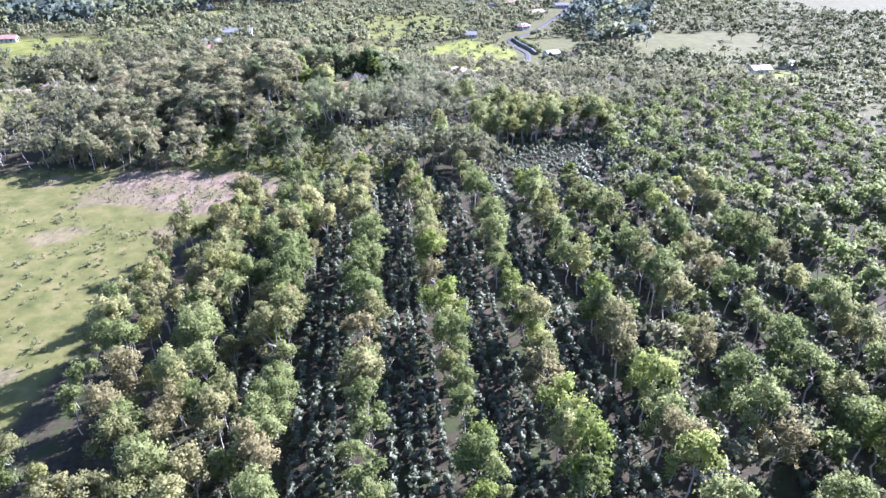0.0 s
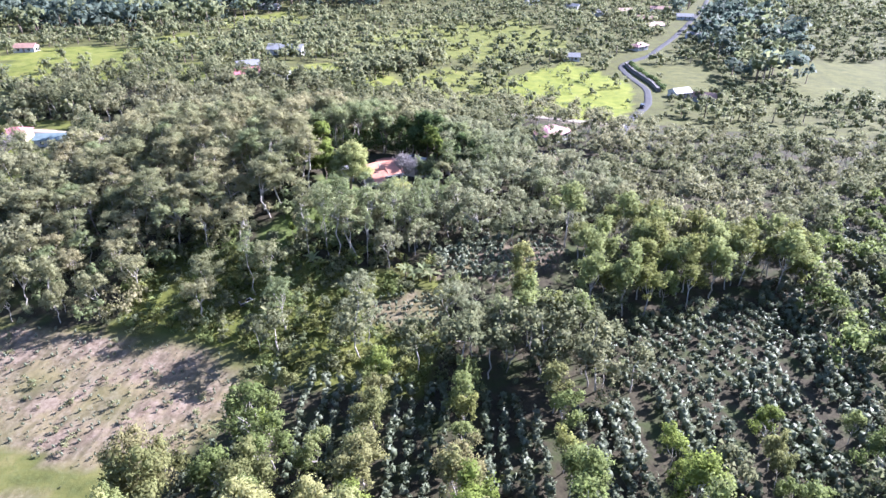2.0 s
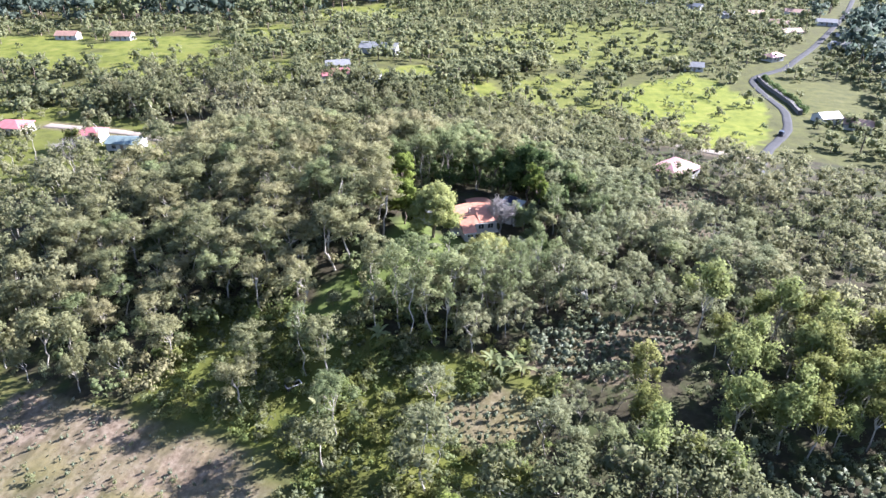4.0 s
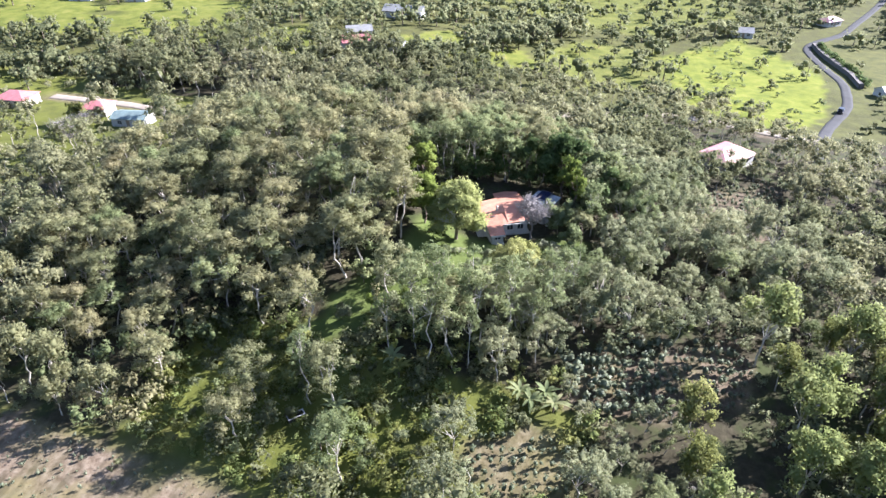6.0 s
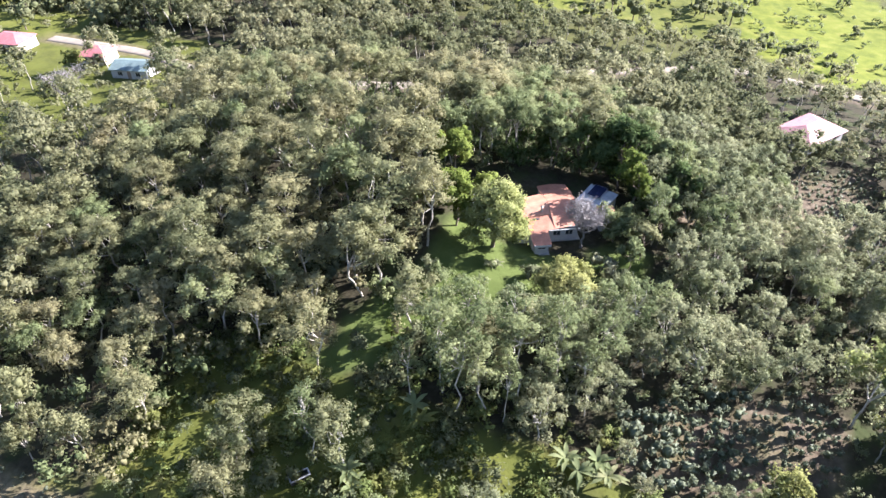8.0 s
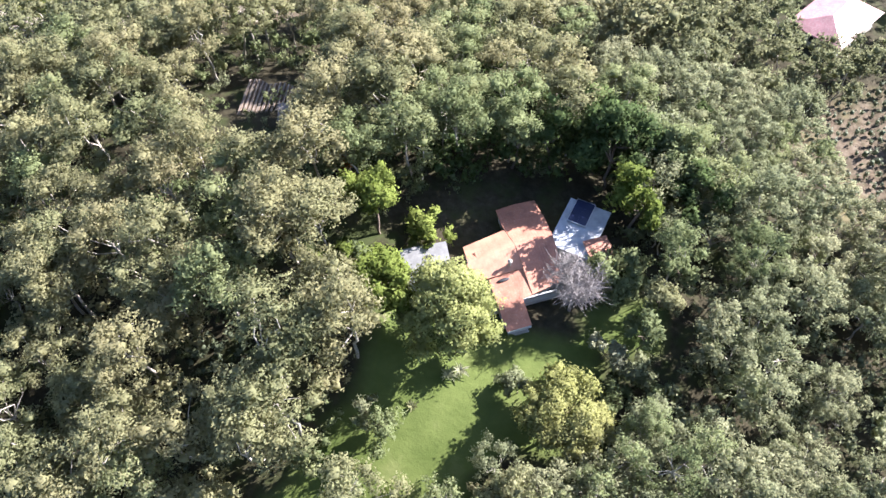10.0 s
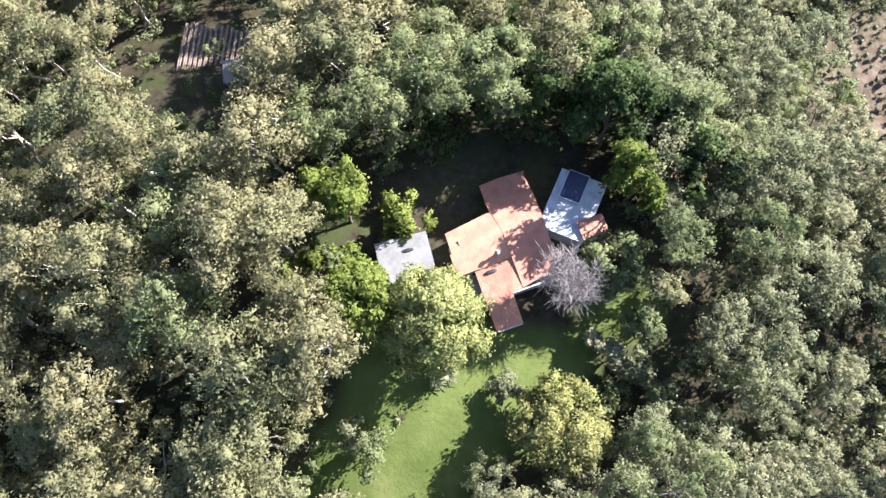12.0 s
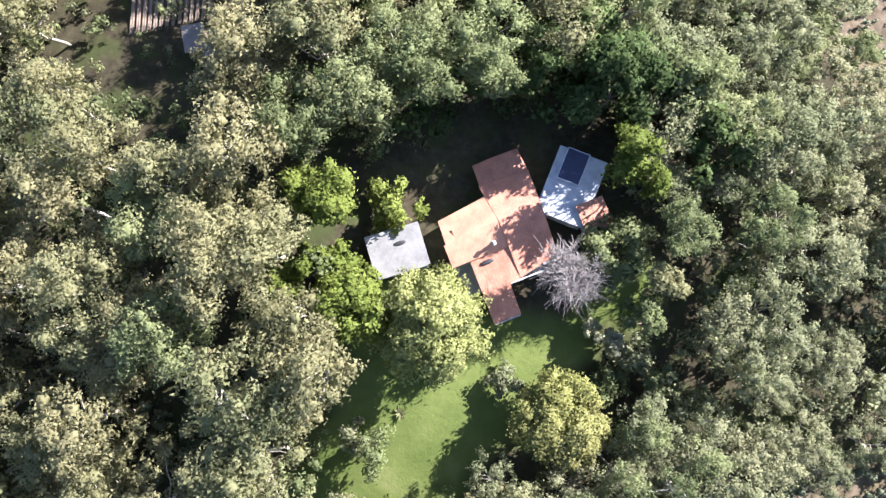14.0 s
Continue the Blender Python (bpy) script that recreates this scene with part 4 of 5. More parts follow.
woods("far_forest", FAR_WOOD, [p for p in deep if wobble(p[1], p[2], 17) <= -0.25], M_FAR, M_BARKD, "lighter green trees in the far forest")
woods("far_trees", FAR_TREE, [p for p in far if wobble(p[1], p[2], 40) > 0], M_FAR, M_BARKD, "far green trees scattered over the valley")
woods("far_trees", FAR_TREE, [p for p in far if wobble(p[1], p[2], 40) <= 0], M_SLOPE, M_BARKD, "far grey-green trees scattered over the valley")


# ---- special trees ----
def lone_tree(name, x, y, seed, leaf, bark, label, **kw):
    r = np.random.default_rng(seed)
    c, t = tree_arrays(r, kw["tall"], kw["radius"], kw["base"], kw["n"], kw["lr"], kw["count"], kw["size"], kw["trunk"],
                       kw.get("fork", 0.4), kw.get("slim", 0.72), kw.get("flat", 0.8), kw.get("limbs", 8), 0.05, 2, 0.45, kw.get("twigs", 6))
    root = new(name)
    root.location = (x, y, hz(x, y) - 0.1)
    tagged(root, label, "tree")
    part_crown = new("crown", crown_mesh(c, leaf))
    part_crown.parent = root
    trunk = new("trunk", mesh_from("trunk", *t, bark, True))
    trunk.parent = root
    return root


lone_tree("mango_tree", -45.0, 216.9, 1, M_MANGO, M_BARKD, "large dense bright green tree shading the lawn and house",
          tall=11.2, radius=5.1, base=1.2, n=70, lr=1.45, count=25000, size=0.27, trunk=0.35, twigs=7)
lone_tree("garden_tree", -50.9, 217.8, 2, M_BRIGHT, M_BARKD, "broad-leaved bright green garden tree beside the shed",
          tall=9.2, radius=3.2, base=2.6, n=26, lr=1.2, count=8000, size=0.34, trunk=0.18)
lone_tree("yellow_green_tree", -32.7, 210.3, 3, M_YELLOW, M_BARKD, "rounded yellow-green tree at the lawn's edge",
          tall=7.2, radius=4.2, base=2.6, n=62, lr=1.35, count=18000, size=0.25, trunk=0.25)
lone_tree("garden_tree", -54.4, 225.9, 4, M_BRIGHT, M_BARKD, "upright bright green tree behind the white shed",
          tall=11.5, radius=3.2, base=1.6, n=20, lr=1.2, count=7500, size=0.32, trunk=0.18)
for k, (x, y, h) in enumerate(((-55.4, 220.0, 6.2), (-57.4, 219.4, 5.4), (-53.6, 221.0, 4.2))):
    lone_tree("garden_tree", x, y, 180 + k, M_BRIGHT, M_BARKD, "broad-leaved fresh green tree between shed and wood",
              tall=h, radius=2.0, base=1.2, n=11, lr=0.9, count=2400, size=0.40, trunk=0.08)
lone_tree("garden_tree", -49.4, 226.9, 5, M_BRIGHT, M_BARKD, "small fresh green tree behind the white shed",
          tall=5.2, radius=2.7, base=0.8, n=14, lr=1.0, count=3600, size=0.34, trunk=0.10)
lone_tree("garden_tree", -29.6, 225.2, 6, M_MID, M_BARKD, "dense green tree beside the small red roof",
          tall=6.8, radius=3.5, base=1.6, n=16, lr=1.25, count=5600, size=0.34, trunk=0.18)
# darker leaves here: the shade on this cluster is put into the colour
lone_tree("garden_tree", -31.7, 239.0, 7, M_DARK, M_BARKD, "tall green tree behind the white roof, darkened by shade in its colour",
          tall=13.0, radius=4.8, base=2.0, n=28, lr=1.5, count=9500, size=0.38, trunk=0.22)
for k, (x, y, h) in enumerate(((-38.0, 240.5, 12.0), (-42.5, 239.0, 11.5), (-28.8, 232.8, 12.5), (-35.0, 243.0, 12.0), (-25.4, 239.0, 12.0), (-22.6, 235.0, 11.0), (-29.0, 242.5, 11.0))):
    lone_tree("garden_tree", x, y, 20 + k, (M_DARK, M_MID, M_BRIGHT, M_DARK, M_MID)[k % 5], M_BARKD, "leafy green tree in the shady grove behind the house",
              tall=h, radius=3.3, base=2.0, n=12, lr=1.35, count=3600, size=0.38, trunk=0.2)
lone_tree("round_shrub", -37.2, 212.4, 8, M_GREY, M_BARKD, "round grey-green shrub on the lawn",
          tall=3.0, radius=1.8, base=0.7, n=9, lr=0.75, count=2200, size=0.22, trunk=0.06)


# tall thin trees before the lawn, and young trees along its lower end
r = np.random.default_rng(91)
for x, y, sc in ((-42.6, 193.2, 1.0), (-38.9, 194.6, 1.05), (-36.4, 197.7, 0.98), (-33.0, 200.6, 0.86), (-30.0, 203.0, 0.8), (-27.2, 205.8, 0.78), (-24.0, 206.0, 0.8),
                 (-26.0, 201.4, 0.84), (-21.4, 208.6, 0.74), (-45.6, 190.8, 0.72), (-31.0, 196.6, 0.8), (-28.0, 198.0, 0.76), (-35.0, 192.6, 0.7), (-52.6, 181.0, 0.84), (-44.0, 195.8, 0.95),
                 (-41.0, 197.2, 1.0), (-39.8, 190.5, 0.95), (-37.0, 192.0, 0.95), (-34.0, 195.0, 1.0), (-31.5, 199.2, 0.92), (-40.6, 200.2, 0.78)):
    K_THIN.plant(int(r.integers(5)), x, y, sc, r.uniform(0, 6.28), "tall thin sparse tree with pale trunk before the lawn", "tree", "forest trees round the house", 0.1)
for x, y, sc in ((-34.5, 202.5, 0.72), (-31.0, 203.8, 0.78), (-28.0, 206.8, 0.74), (-25.5, 210.0, 0.7), (-29.5, 200.5, 0.8), (-26.5, 203.4, 0.8)):
    K_GREY.plant(int(r.integers(6)), x, y, sc, r.uniform(0, 6.28), "slender dry greyish tree before the yellow-green tree", "tree", "forest trees round the house", 0.1)
for x, y, sc in ((-23.6, 240.5, 0.8), (-31.0, 246.5, 0.85), (-52.0, 234.4, 0.8), (-47.4, 237.2, 0.9), (-43.0, 239.8, 0.9), (-57.0, 231.2, 0.78), (-50.5, 238.6, 0.82)):
    K_GREEN.plant(int(r.integers(8)), x, y, sc, r.uniform(0, 6.28), "tall green shade tree with pale trunk behind the annex", "tree", "forest trees round the house", 0.1)
for k, (x, y, h) in enumerate(((-54.4, 201.5, 3.4), (-50.5, 200.5, 4.2), (-51.3, 197.3, 3.0), (-48.2, 198.2, 3.8), (-48.8, 205.2, 5.2), (-50.2, 206.8, 4.0), (-46.2, 199.8, 4.0), (-54.5, 194.5, 3.0))):
    lone_tree("young_tree", x, y, 120 + k, (M_MID, M_GREY, M_BRIGHT, M_GREY)[k % 4], M_BARKD, "young leafy tree at the lower end of the lawn",
              tall=h, radius=h * 0.42, base=h * 0.25, n=7, lr=h * 0.2, count=1100, size=0.26, trunk=0.06)


for k, (x, y, h) in enumerate(((-26.6, 219.6, 6.5), (-25.2, 223.2, 7.5), (-25.0, 211.6, 5.0), (-23.6, 227.2, 8.0), (-29.8, 217.6, 3.6), (-28.4, 213.6, 3.2), (-26.6, 216.6, 3.6), (-24.4, 214.6, 3.4))):
    lone_tree("garden_tree", x, y, 160 + k, (M_MID, M_OLIVE, M_GREY, M_MID, M_PALE, M_MID, M_GREY, M_MID)[k], M_BARKD, "small slender tree at the shady end of the lawn",
              tall=h, radius=1.9, base=h * 0.3, n=11, lr=0.8, count=1800, size=0.28, trunk=0.08)
for k, (x, y, m) in enumerate(((-59.7, 233.0, M_RUST), (-63.7, 234.0, M_YELLOW), (-61.5, 235.2, M_YGREEN), (-60.8, 231.8, M_MID))):
    lone_tree("shrub_tree", x, y, 140 + k, m, M_BARKD, "small rust-leaved tree in the wood" if m is M_RUST else "small yellow-leaved tree in the wood",
              tall=5.2, radius=1.8, base=1.6, n=9, lr=0.9, count=1500, size=0.28, trunk=0.08)


lone_tree("shrub_tree", -164.0, 252.5, 148, M_YELLOW, M_BARKD, "yellow-leaved tree beside a far red-roofed house",
          tall=6.5, radius=3.0, base=1.5, n=10, lr=1.2, count=900, size=0.5, trunk=0.12)


def bare_tree(x, y, tall, spread, seed, label, n=60):
    r = np.random.default_rng(seed)
    pieces = [limb(r, (0, 0, -0.5), (0.1, 0, tall * 0.4), 0.2, 0.13, 0.04)]
    ends = []
    for i in range(9):
        a = i * 2.4
        e = np.array([math.cos(a) * spread * r.uniform(0.4, 0.75), math.sin(a) * spread * r.uniform(0.4, 0.75), tall * r.uniform(0.65, 0.85)])
        pieces.append(limb(r, (0.1, 0, tall * 0.38), e, 0.10, 0.05, 0.08))
        ends.append(e)
    mids = []
    for i in range(n):
        e = ends[i % len(ends)]
        s = e * r.uniform(0.5, 1.0) + np.array([0, 0, tall * 0.1])
        a = r.uniform(0, 6.28)
        q = spread * 0.9 * math.sqrt(r.random())
        t = np.array([math.cos(a) * q, math.sin(a) * q, tall * r.uniform(0.8, 1.0)]) * 0.6 + s * 0.4
        pieces.append(limb(r, s, t, 0.028, 0.014, 0.12, 3))
        mids.append((s, t))
    for i in range(n * 22):
        s0, t0 = mids[i % len(mids)]
        s = s0 + (t0 - s0) * r.uniform(0.3, 1.0)
        t = s + np.array([r.normal() * 0.5 + 0.12 * s[0], r.normal() * 0.5 + 0.12 * s[1], r.uniform(-0.1, 0.7)]) * spread / 3.4
        pieces.append(tube([s, (s + t) / 2 + r.normal(size=3) * 0.05, t], [0.026, 0.020, 0.011], 3))
    root = new("bare_tree")
    root.location = (x, y, hz(x, y))
    tagged(root, label, "tree")
    ob = new("crown", mesh_from("crown", *joined(pieces), M_DEAD, True))
    ob.parent = root


bare_tree(-33.6, 222.2, 7.4, 3.9, 5, "leafless grey tree with a dense web of twigs beside the house", 80)
bare_tree(-147.8, 236.0, 9.0, 6.0, 6, "large leafless pale tree at the wood's edge", 40)


# ---- buildings ----
def gable(bm, u0, u1, v0, v1, eave, ridge, along="u", over=0.35, thick=0.12):
    """Two sloping slabs, ridge along u or v."""
    if along == "u":
        m = (v0 + v1) / 2
        k = (ridge - eave) / (m - v0)
        slab(bm, [(u0 - over, v0 - over, eave - k * over), (u1 + over, v0 - over, eave - k * over), (u1 + over, m, ridge), (u0 - over, m, ridge)], thick)
        slab(bm, [(u0 - over, m, ridge), (u1 + over, m, ridge), (u1 + over, v1 + over, eave - k * over), (u0 - over, v1 + over, eave - k * over)], thick)
    else:
        m = (u0 + u1) / 2
        k = (ridge - eave) / (m - u0)
        slab(bm, [(u0 - over, v0 - over, eave - k * over), (m, v0 - over, ridge), (m, v1 + over, ridge), (u0 - over, v1 + over, eave - k * over)], thick)
        slab(bm, [(m, v0 - over, ridge), (u1 + over, v0 - over, eave - k * over), (u1 + over, v1 + over, eave - k * over), (m, v1 + over, ridge)], thick)
    return bm


def hip(bm, u0, u1, v0, v1, eave, ridge, over=0.5, thick=0.1):
    u0, u1, v0, v1 = u0 - over, u1 + over, v0 - over, v1 + over
    m, h = (v0 + v1) / 2, (v1 - v0) / 2
    a, b = (u0 + h * 0.9, m, ridge), (u1 - h * 0.9, m, ridge)
    c = [(u0, v0, eave), (u1, v0, eave), (u1, v1, eave), (u0, v1, eave)]
    slab(bm, [c[0], c[1], b, a], thick)
    slab(bm, [c[1], c[2], b], thick)
    slab(bm, [c[2], c[3], a, b], thick)
    slab(bm, [c[3], c[0], a], thick)
    return bm


def window(parent, u, v, z, w, h, axis, out):
    """A window in a wall: dark pane and a frame of four bars standing proud."""
    def place(a0, a1, z0, z1, d0, d1):
        d0, d1 = sorted((v + out * d0, v + out * d1)) if axis == "u" else sorted((u + out * d0, u + out * d1))
        return (u + a0, u + a1, d0, d1, z0, z1) if axis == "u" else (d0, d1, v + a0, v + a1, z0, z1)
    f = part("window", boxes(place(-w / 2, w / 2, z, z + h, 0.0, 0.02)), M_GLASSD, parent)
    part("window_frame", boxes(place(-w / 2 - .06, w / 2 + .06, z + h, z + h + .06, 0, .05), place(-w / 2 - .06, w / 2 + .06, z - .06, z, 0, .07),
                               place(-w / 2 - .06, -w / 2, z, z + h, 0, .05), place(w / 2, w / 2 + .06, z, z + h, 0, .05), place(-.025, .025, z, z + h, 0, .04)), M_FRAME, f)


def walls(u0, u1, v0, v1, z0, z1, t=0.15):
    return boxes((u0, u1, v0, v0 + t, z0, z1), (u0, u1, v1 - t, v1, z0, z1), (u0, u0 + t, v0 + t, v1 - t, z0, z1), (u1 - t, u1, v0 + t, v1 - t, z0, z1))


def homestead():
    """Main house: joined blocks under low terracotta roofs, seen from above as a stepped plan."""
    ang = math.atan2(0.48, 0.88)
    z = hz(-40, 224) + 0.1
    root = new("main_house")
    root.location, root.rotation_euler = (-41.9, 222.7, z), (0, 0, ang)
    tagged(root, "single-storey white house with stepped low terracotta roofs", "house")
    part("plinth", boxes((-1.5, 7.5, -2.6, 5.0, -2.0, 0.02), (3.4, 7.6, 5.0, 8.4, -2.0, 0.02), (0.1, 2.4, -5.5, -2.6, -2.0, 0.02)), M_CONC, root)
    part("wall", walls(-1.2, 7.1, 0.3, 4.7, 0.02, 2.35), M_WALL, root)
    part("wall", walls(3.6, 7.4, 4.7, 8.2, 0.02, 1.85), M_WALL, root)
    part("wall", walls(2.6, 7.0, -2.4, 0.3, 0.02, 2.3), M_WALL, root)
    part("wall", walls(0.3, 2.2, -5.2, 0.3, 0.02, 1.78), M_WALL, root)
    # roof planes: sunlit ones get the paler copy, shaded ones the darker terracotta
    bm = bmesh.new()
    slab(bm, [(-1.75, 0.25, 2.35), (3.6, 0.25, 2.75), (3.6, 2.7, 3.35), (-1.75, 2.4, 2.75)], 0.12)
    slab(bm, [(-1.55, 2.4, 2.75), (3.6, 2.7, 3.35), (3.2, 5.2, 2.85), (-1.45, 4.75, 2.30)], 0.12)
    part("roof", bm, M_TERRA_SUNLIT, root, "pale orange roof slope with sunlight in its colour")
    bm = bmesh.new()
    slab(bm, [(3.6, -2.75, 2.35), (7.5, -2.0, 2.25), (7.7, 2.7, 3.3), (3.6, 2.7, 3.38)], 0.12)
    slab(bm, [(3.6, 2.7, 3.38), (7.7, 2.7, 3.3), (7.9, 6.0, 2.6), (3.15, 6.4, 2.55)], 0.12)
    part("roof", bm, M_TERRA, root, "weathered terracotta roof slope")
    bm = bmesh.new()
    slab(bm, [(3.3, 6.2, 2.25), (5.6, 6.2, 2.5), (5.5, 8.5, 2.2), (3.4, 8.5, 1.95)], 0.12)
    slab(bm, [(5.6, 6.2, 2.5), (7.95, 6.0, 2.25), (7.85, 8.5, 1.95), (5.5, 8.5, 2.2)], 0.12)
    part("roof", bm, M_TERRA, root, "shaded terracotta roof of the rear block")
    bm = bmesh.new()
    slab(bm, [(-0.1, -5.75, 2.0), (2.45, -5.75, 2.05), (2.55, -2.9, 2.3), (3.62, -2.75, 2.32), (3.62, 0.24, 2.68), (-0.05, 0.24, 2.30)], 0.12)
    part("roof", bm, M_TERRA, root, "long terracotta roof over the front wing")
    part("fascia", boxes((0.0, 2.4, -5.86, -5.78, 1.72, 2.0)), M_WALL, root, "white fascia board")
    part("gutter", boxes((2.6, 7.2, -2.95, -2.80, 2.12, 2.24)), M_WALL, root, "pale rain gutter")
    bm = bmesh.new()
    bmesh.ops.create_cone(bm, cap_ends=True, segments=10, radius1=0.16, radius2=0.16, depth=0.9, matrix=Matrix.Translation((2.4, 0.9, 3.2)))
    bmesh.ops.create_cone(bm, cap_ends=True, segments=10, radius1=0.26, radius2=0.05, depth=0.2, matrix=Matrix.Translation((2.4, 0.9, 3.72)))
    part("chimney_pipe", bm, M_CONC, root)
    # flat black oval lying on the front slope
    bm = bmesh.new()
    bmesh.ops.create_uvsphere(bm, u_segments=14, v_segments=8, radius=1.0, matrix=Matrix.Translation((1.35, -0.35, 2.42)) @ Matrix.Diagonal((0.66, 0.22, 0.12, 1)))
    part("dark_oval", bm, M_BLACK, root, "flat dark oval on the roof")
    part("roof_hatch", boxes((-0.6, 0.2, 2.9, 3.5, 2.55, 2.80)), M_TERRA, root, "small faded roof patch")
    for u, v, ax, o in ((0.2, 0.3, "u", -1), (4.0, -2.4, "u", -1), (5.8, -2.4, "u", -1), (1.25, -5.2, "u", -1)):
        window(root, u, v, 0.9, 1.0, 1.0, ax, o)
    for u, v, ax, o in ((-1.2, 2.4, "v", -1), (7.1, 2.0, "v", 1), (0.3, -2.6, "v", -1)):
        window(root, u, v, 0.9, 1.0, 1.0, ax, o)
    part("door", boxes((3.57, 3.6, 6.2, 7.0, 0.02, 1.80)), M_WOOD, root)


homestead()


def lean_to(name, x, y, ang, L, W, lo, hi, material, label, wall_mat=M_WALL):
    z = hz(x, y)
    root = new(name)
    root.location, root.rotation_euler = (x, y, z), (0, 0, ang)
    tagged(root, label, "shed")
    bm = slab(bmesh.new(), [(-W / 2 - .2, -L / 2 - .2, lo), (W / 2 + .2, -L / 2 - .2, lo), (W / 2 + .2, L / 2 + .2, hi), (-W / 2 - .2, L / 2 + .2, hi)], 0.06)
    part("roof", bm, material, root)
    part("wall", walls(-W / 2, W / 2, -L / 2, L / 2, -0.8, lo - 0.08), wall_mat, root)
    return root


annex = lean_to("annex", -33.8, 230.8, -0.26, 6.0, 4.2, 2.2, 2.5, M_ANNEXROOF, "small annex with white sheet roof carrying a solar panel")
lean_to("outhouse", -31.5, 228.4, 0.5, 2.4, 2.2, 2.45, 2.7, M_TERRA, "tiny outhouse with terracotta roof beside the annex")
shed = lean_to("carport", -48.6, 222.9, 0.42, 3.6, 4.6, 2.6, 2.9, M_WHITEROOF, "low shed with pale ribbed sheet roof beside the house")


# a second flat black oval, on the carport roof
bm = bmesh.new()
bmesh.ops.create_uvsphere(bm, u_segments=14, v_segments=8, radius=1.0, matrix=Matrix.Translation((0.4, 0.6, 2.8)) @ Matrix.Diagonal((0.6, 0.2, 0.1, 1)))
part("dark_oval", bm, M_BLACK, shed, "flat dark oval on the roof")


def solar_panel():
    root = new("solar_panel")
    root.location, root.rotation_euler = (-33.85, 232.6, hz(-33.7, 231.0) + 2.62), (0.06, 0, -0.26)
    tagged(root, "dark blue solar panel lying on the white annex roof", "solar panel")
    for i in range(2):
        for j in range(3):
            part("cell_panel", boxes((-1.0 + i * 1.0 + .006, -1.0 + (i + 1) * 1.0 - .006, -1.45 + j * .97 + .006, -1.45 + (j + 1) * .97 - .006, 0.04, 0.07)), M_SOLAR, root)
    part("panel_frame", boxes((-1.03, 1.03, -1.5, -1.45, 0, 0.08), (-1.03, 1.03, 1.46, 1.5, 0, 0.08), (-1.05, -1.0, -1.5, 1.5, 0, 0.08), (1.0, 1.05, -1.5, 1.5, 0, 0.08),
                              ), M_ALU, root)
    part("backing", boxes((-1.0, 1.0, -1.45, 1.46, 0, 0.035)), M_BLACK, root)


solar_panel()


def cottage(name, x, y, ang, L, W, roof, kind, label, wall=M_WALLC, eave=2.5, ridge=4.0):
    """A small house: walls, windows, a door and a hipped or gabled roof."""
    z = hz(x, y)
    root = new(name)
    root.location, root.rotation_euler = (x, y, z), (0, 0, ang)
    tagged(root, label, "house")
    part("plinth", boxes((-L / 2 - .1, L / 2 + .1, -W / 2 - .1, W / 2 + .1, -1.5, 0.1)), M_CONC, root)
    part("wall", walls(-L / 2, L / 2, -W / 2, W / 2, 0.1, eave), wall, root)
    bm = bmesh.new()
    (hip if kind == "hip" else gable)(bm, -L / 2, L / 2, -W / 2, W / 2, eave, ridge)
    part("roof", bm, roof, root)
    if kind != "hip":
        for s in (-1, 1):
            bm = bmesh.new()
            a = [bm.verts.new((s * L / 2 + d, q, h)) for d in (-.05, .05) for q, h in ((-W / 2, eave), (W / 2, eave), (0, ridge - .14))]
            bm.faces.new(a[:3])
            bm.faces.new(a[:2:-1])
            part("gable_wall", bm, wall, root)
    for u in (-L / 4, L / 4):
        window(root, u, -W / 2, 1.0, 1.1, 1.0, "u", -1)
        window(root, u, W / 2, 1.0, 1.1, 1.0, "u", 1)
    window(root, -L / 2, 0, 1.0, 1.1, 1.0, "v", -1)
    part("door", boxes((-0.45, 0.45, -W / 2 - .04, -W / 2, 0.1, 2.1)), M_WOOD, root)
    return root


cottage("cottage", -1.6, 280, 0.95, 10.5, 7.5, M_PINKROOF, "hip", "house with faded pink and white hipped sheet roof among trees", M_WALL)
cottage("cottage", -193, 259, 0.2, 9, 7, M_REDROOF, "hip", "far house with red hipped roof beside a track")
cottage("cottage", -165.5, 261, 0.3, 7, 6, M_REDROOF, "hip", "far small house with red hipped roof")
cottage("barn", -150, 257.5, 0.25, 9, 6, M_TEALROOF, "gable", "far low barn with faded teal sheet roof", M_WALL, 2.6, 3.6)
cottage("cottage", -123.6, 338.2, 0.6, 10, 7, M_REDROOF, "gable", "far red-roofed house beside white buildings", M_WALL)
cottage("cottage", -127.7, 349, 0.6, 9, 6, M_WHITEROOF, "gable", "far house with pale sheet roof", M_WALL)
cottage("barn", -111.1, 338, 0.1, 11, 6, M_WHITEROOF, "gable", "far open barn with white sheet roof", M_WALL, 2.8, 3.8)
cottage("barn", -124.2, 384, 0.1, 16, 9, M_WHITEROOF, "gable", "far wide building with grey-white roof", M_WALL, 3.0, 4.6)
cottage("cottage", -277.2, 368.2, 0.3, 9.5, 6, M_RUSTROOF, "gable", "far house with faded red roof on a meadow", M_WALL)
cottage("cottage", -252.7, 376, 0.3, 9.5, 6, M_RUSTROOF, "gable", "far house with faded pinkish roof above a meadow", M_WALL)
cottage("cottage", 53, 380, 0.5, 8, 6, M_WHITEROOF, "gable", "far pale-roofed house beside a crop field", M_WALL)
cottage("cottage", 62, 374, -0.2, 9, 5, M_RUSTROOF, "gable", "far low house with faded pink roof beside a crop field", M_WALL)
cottage("cottage", 153, 340, 0.2, 10, 7, M_RUSTROOF, "gable", "far house with dull brown roof beside a bright field", M_WALL)
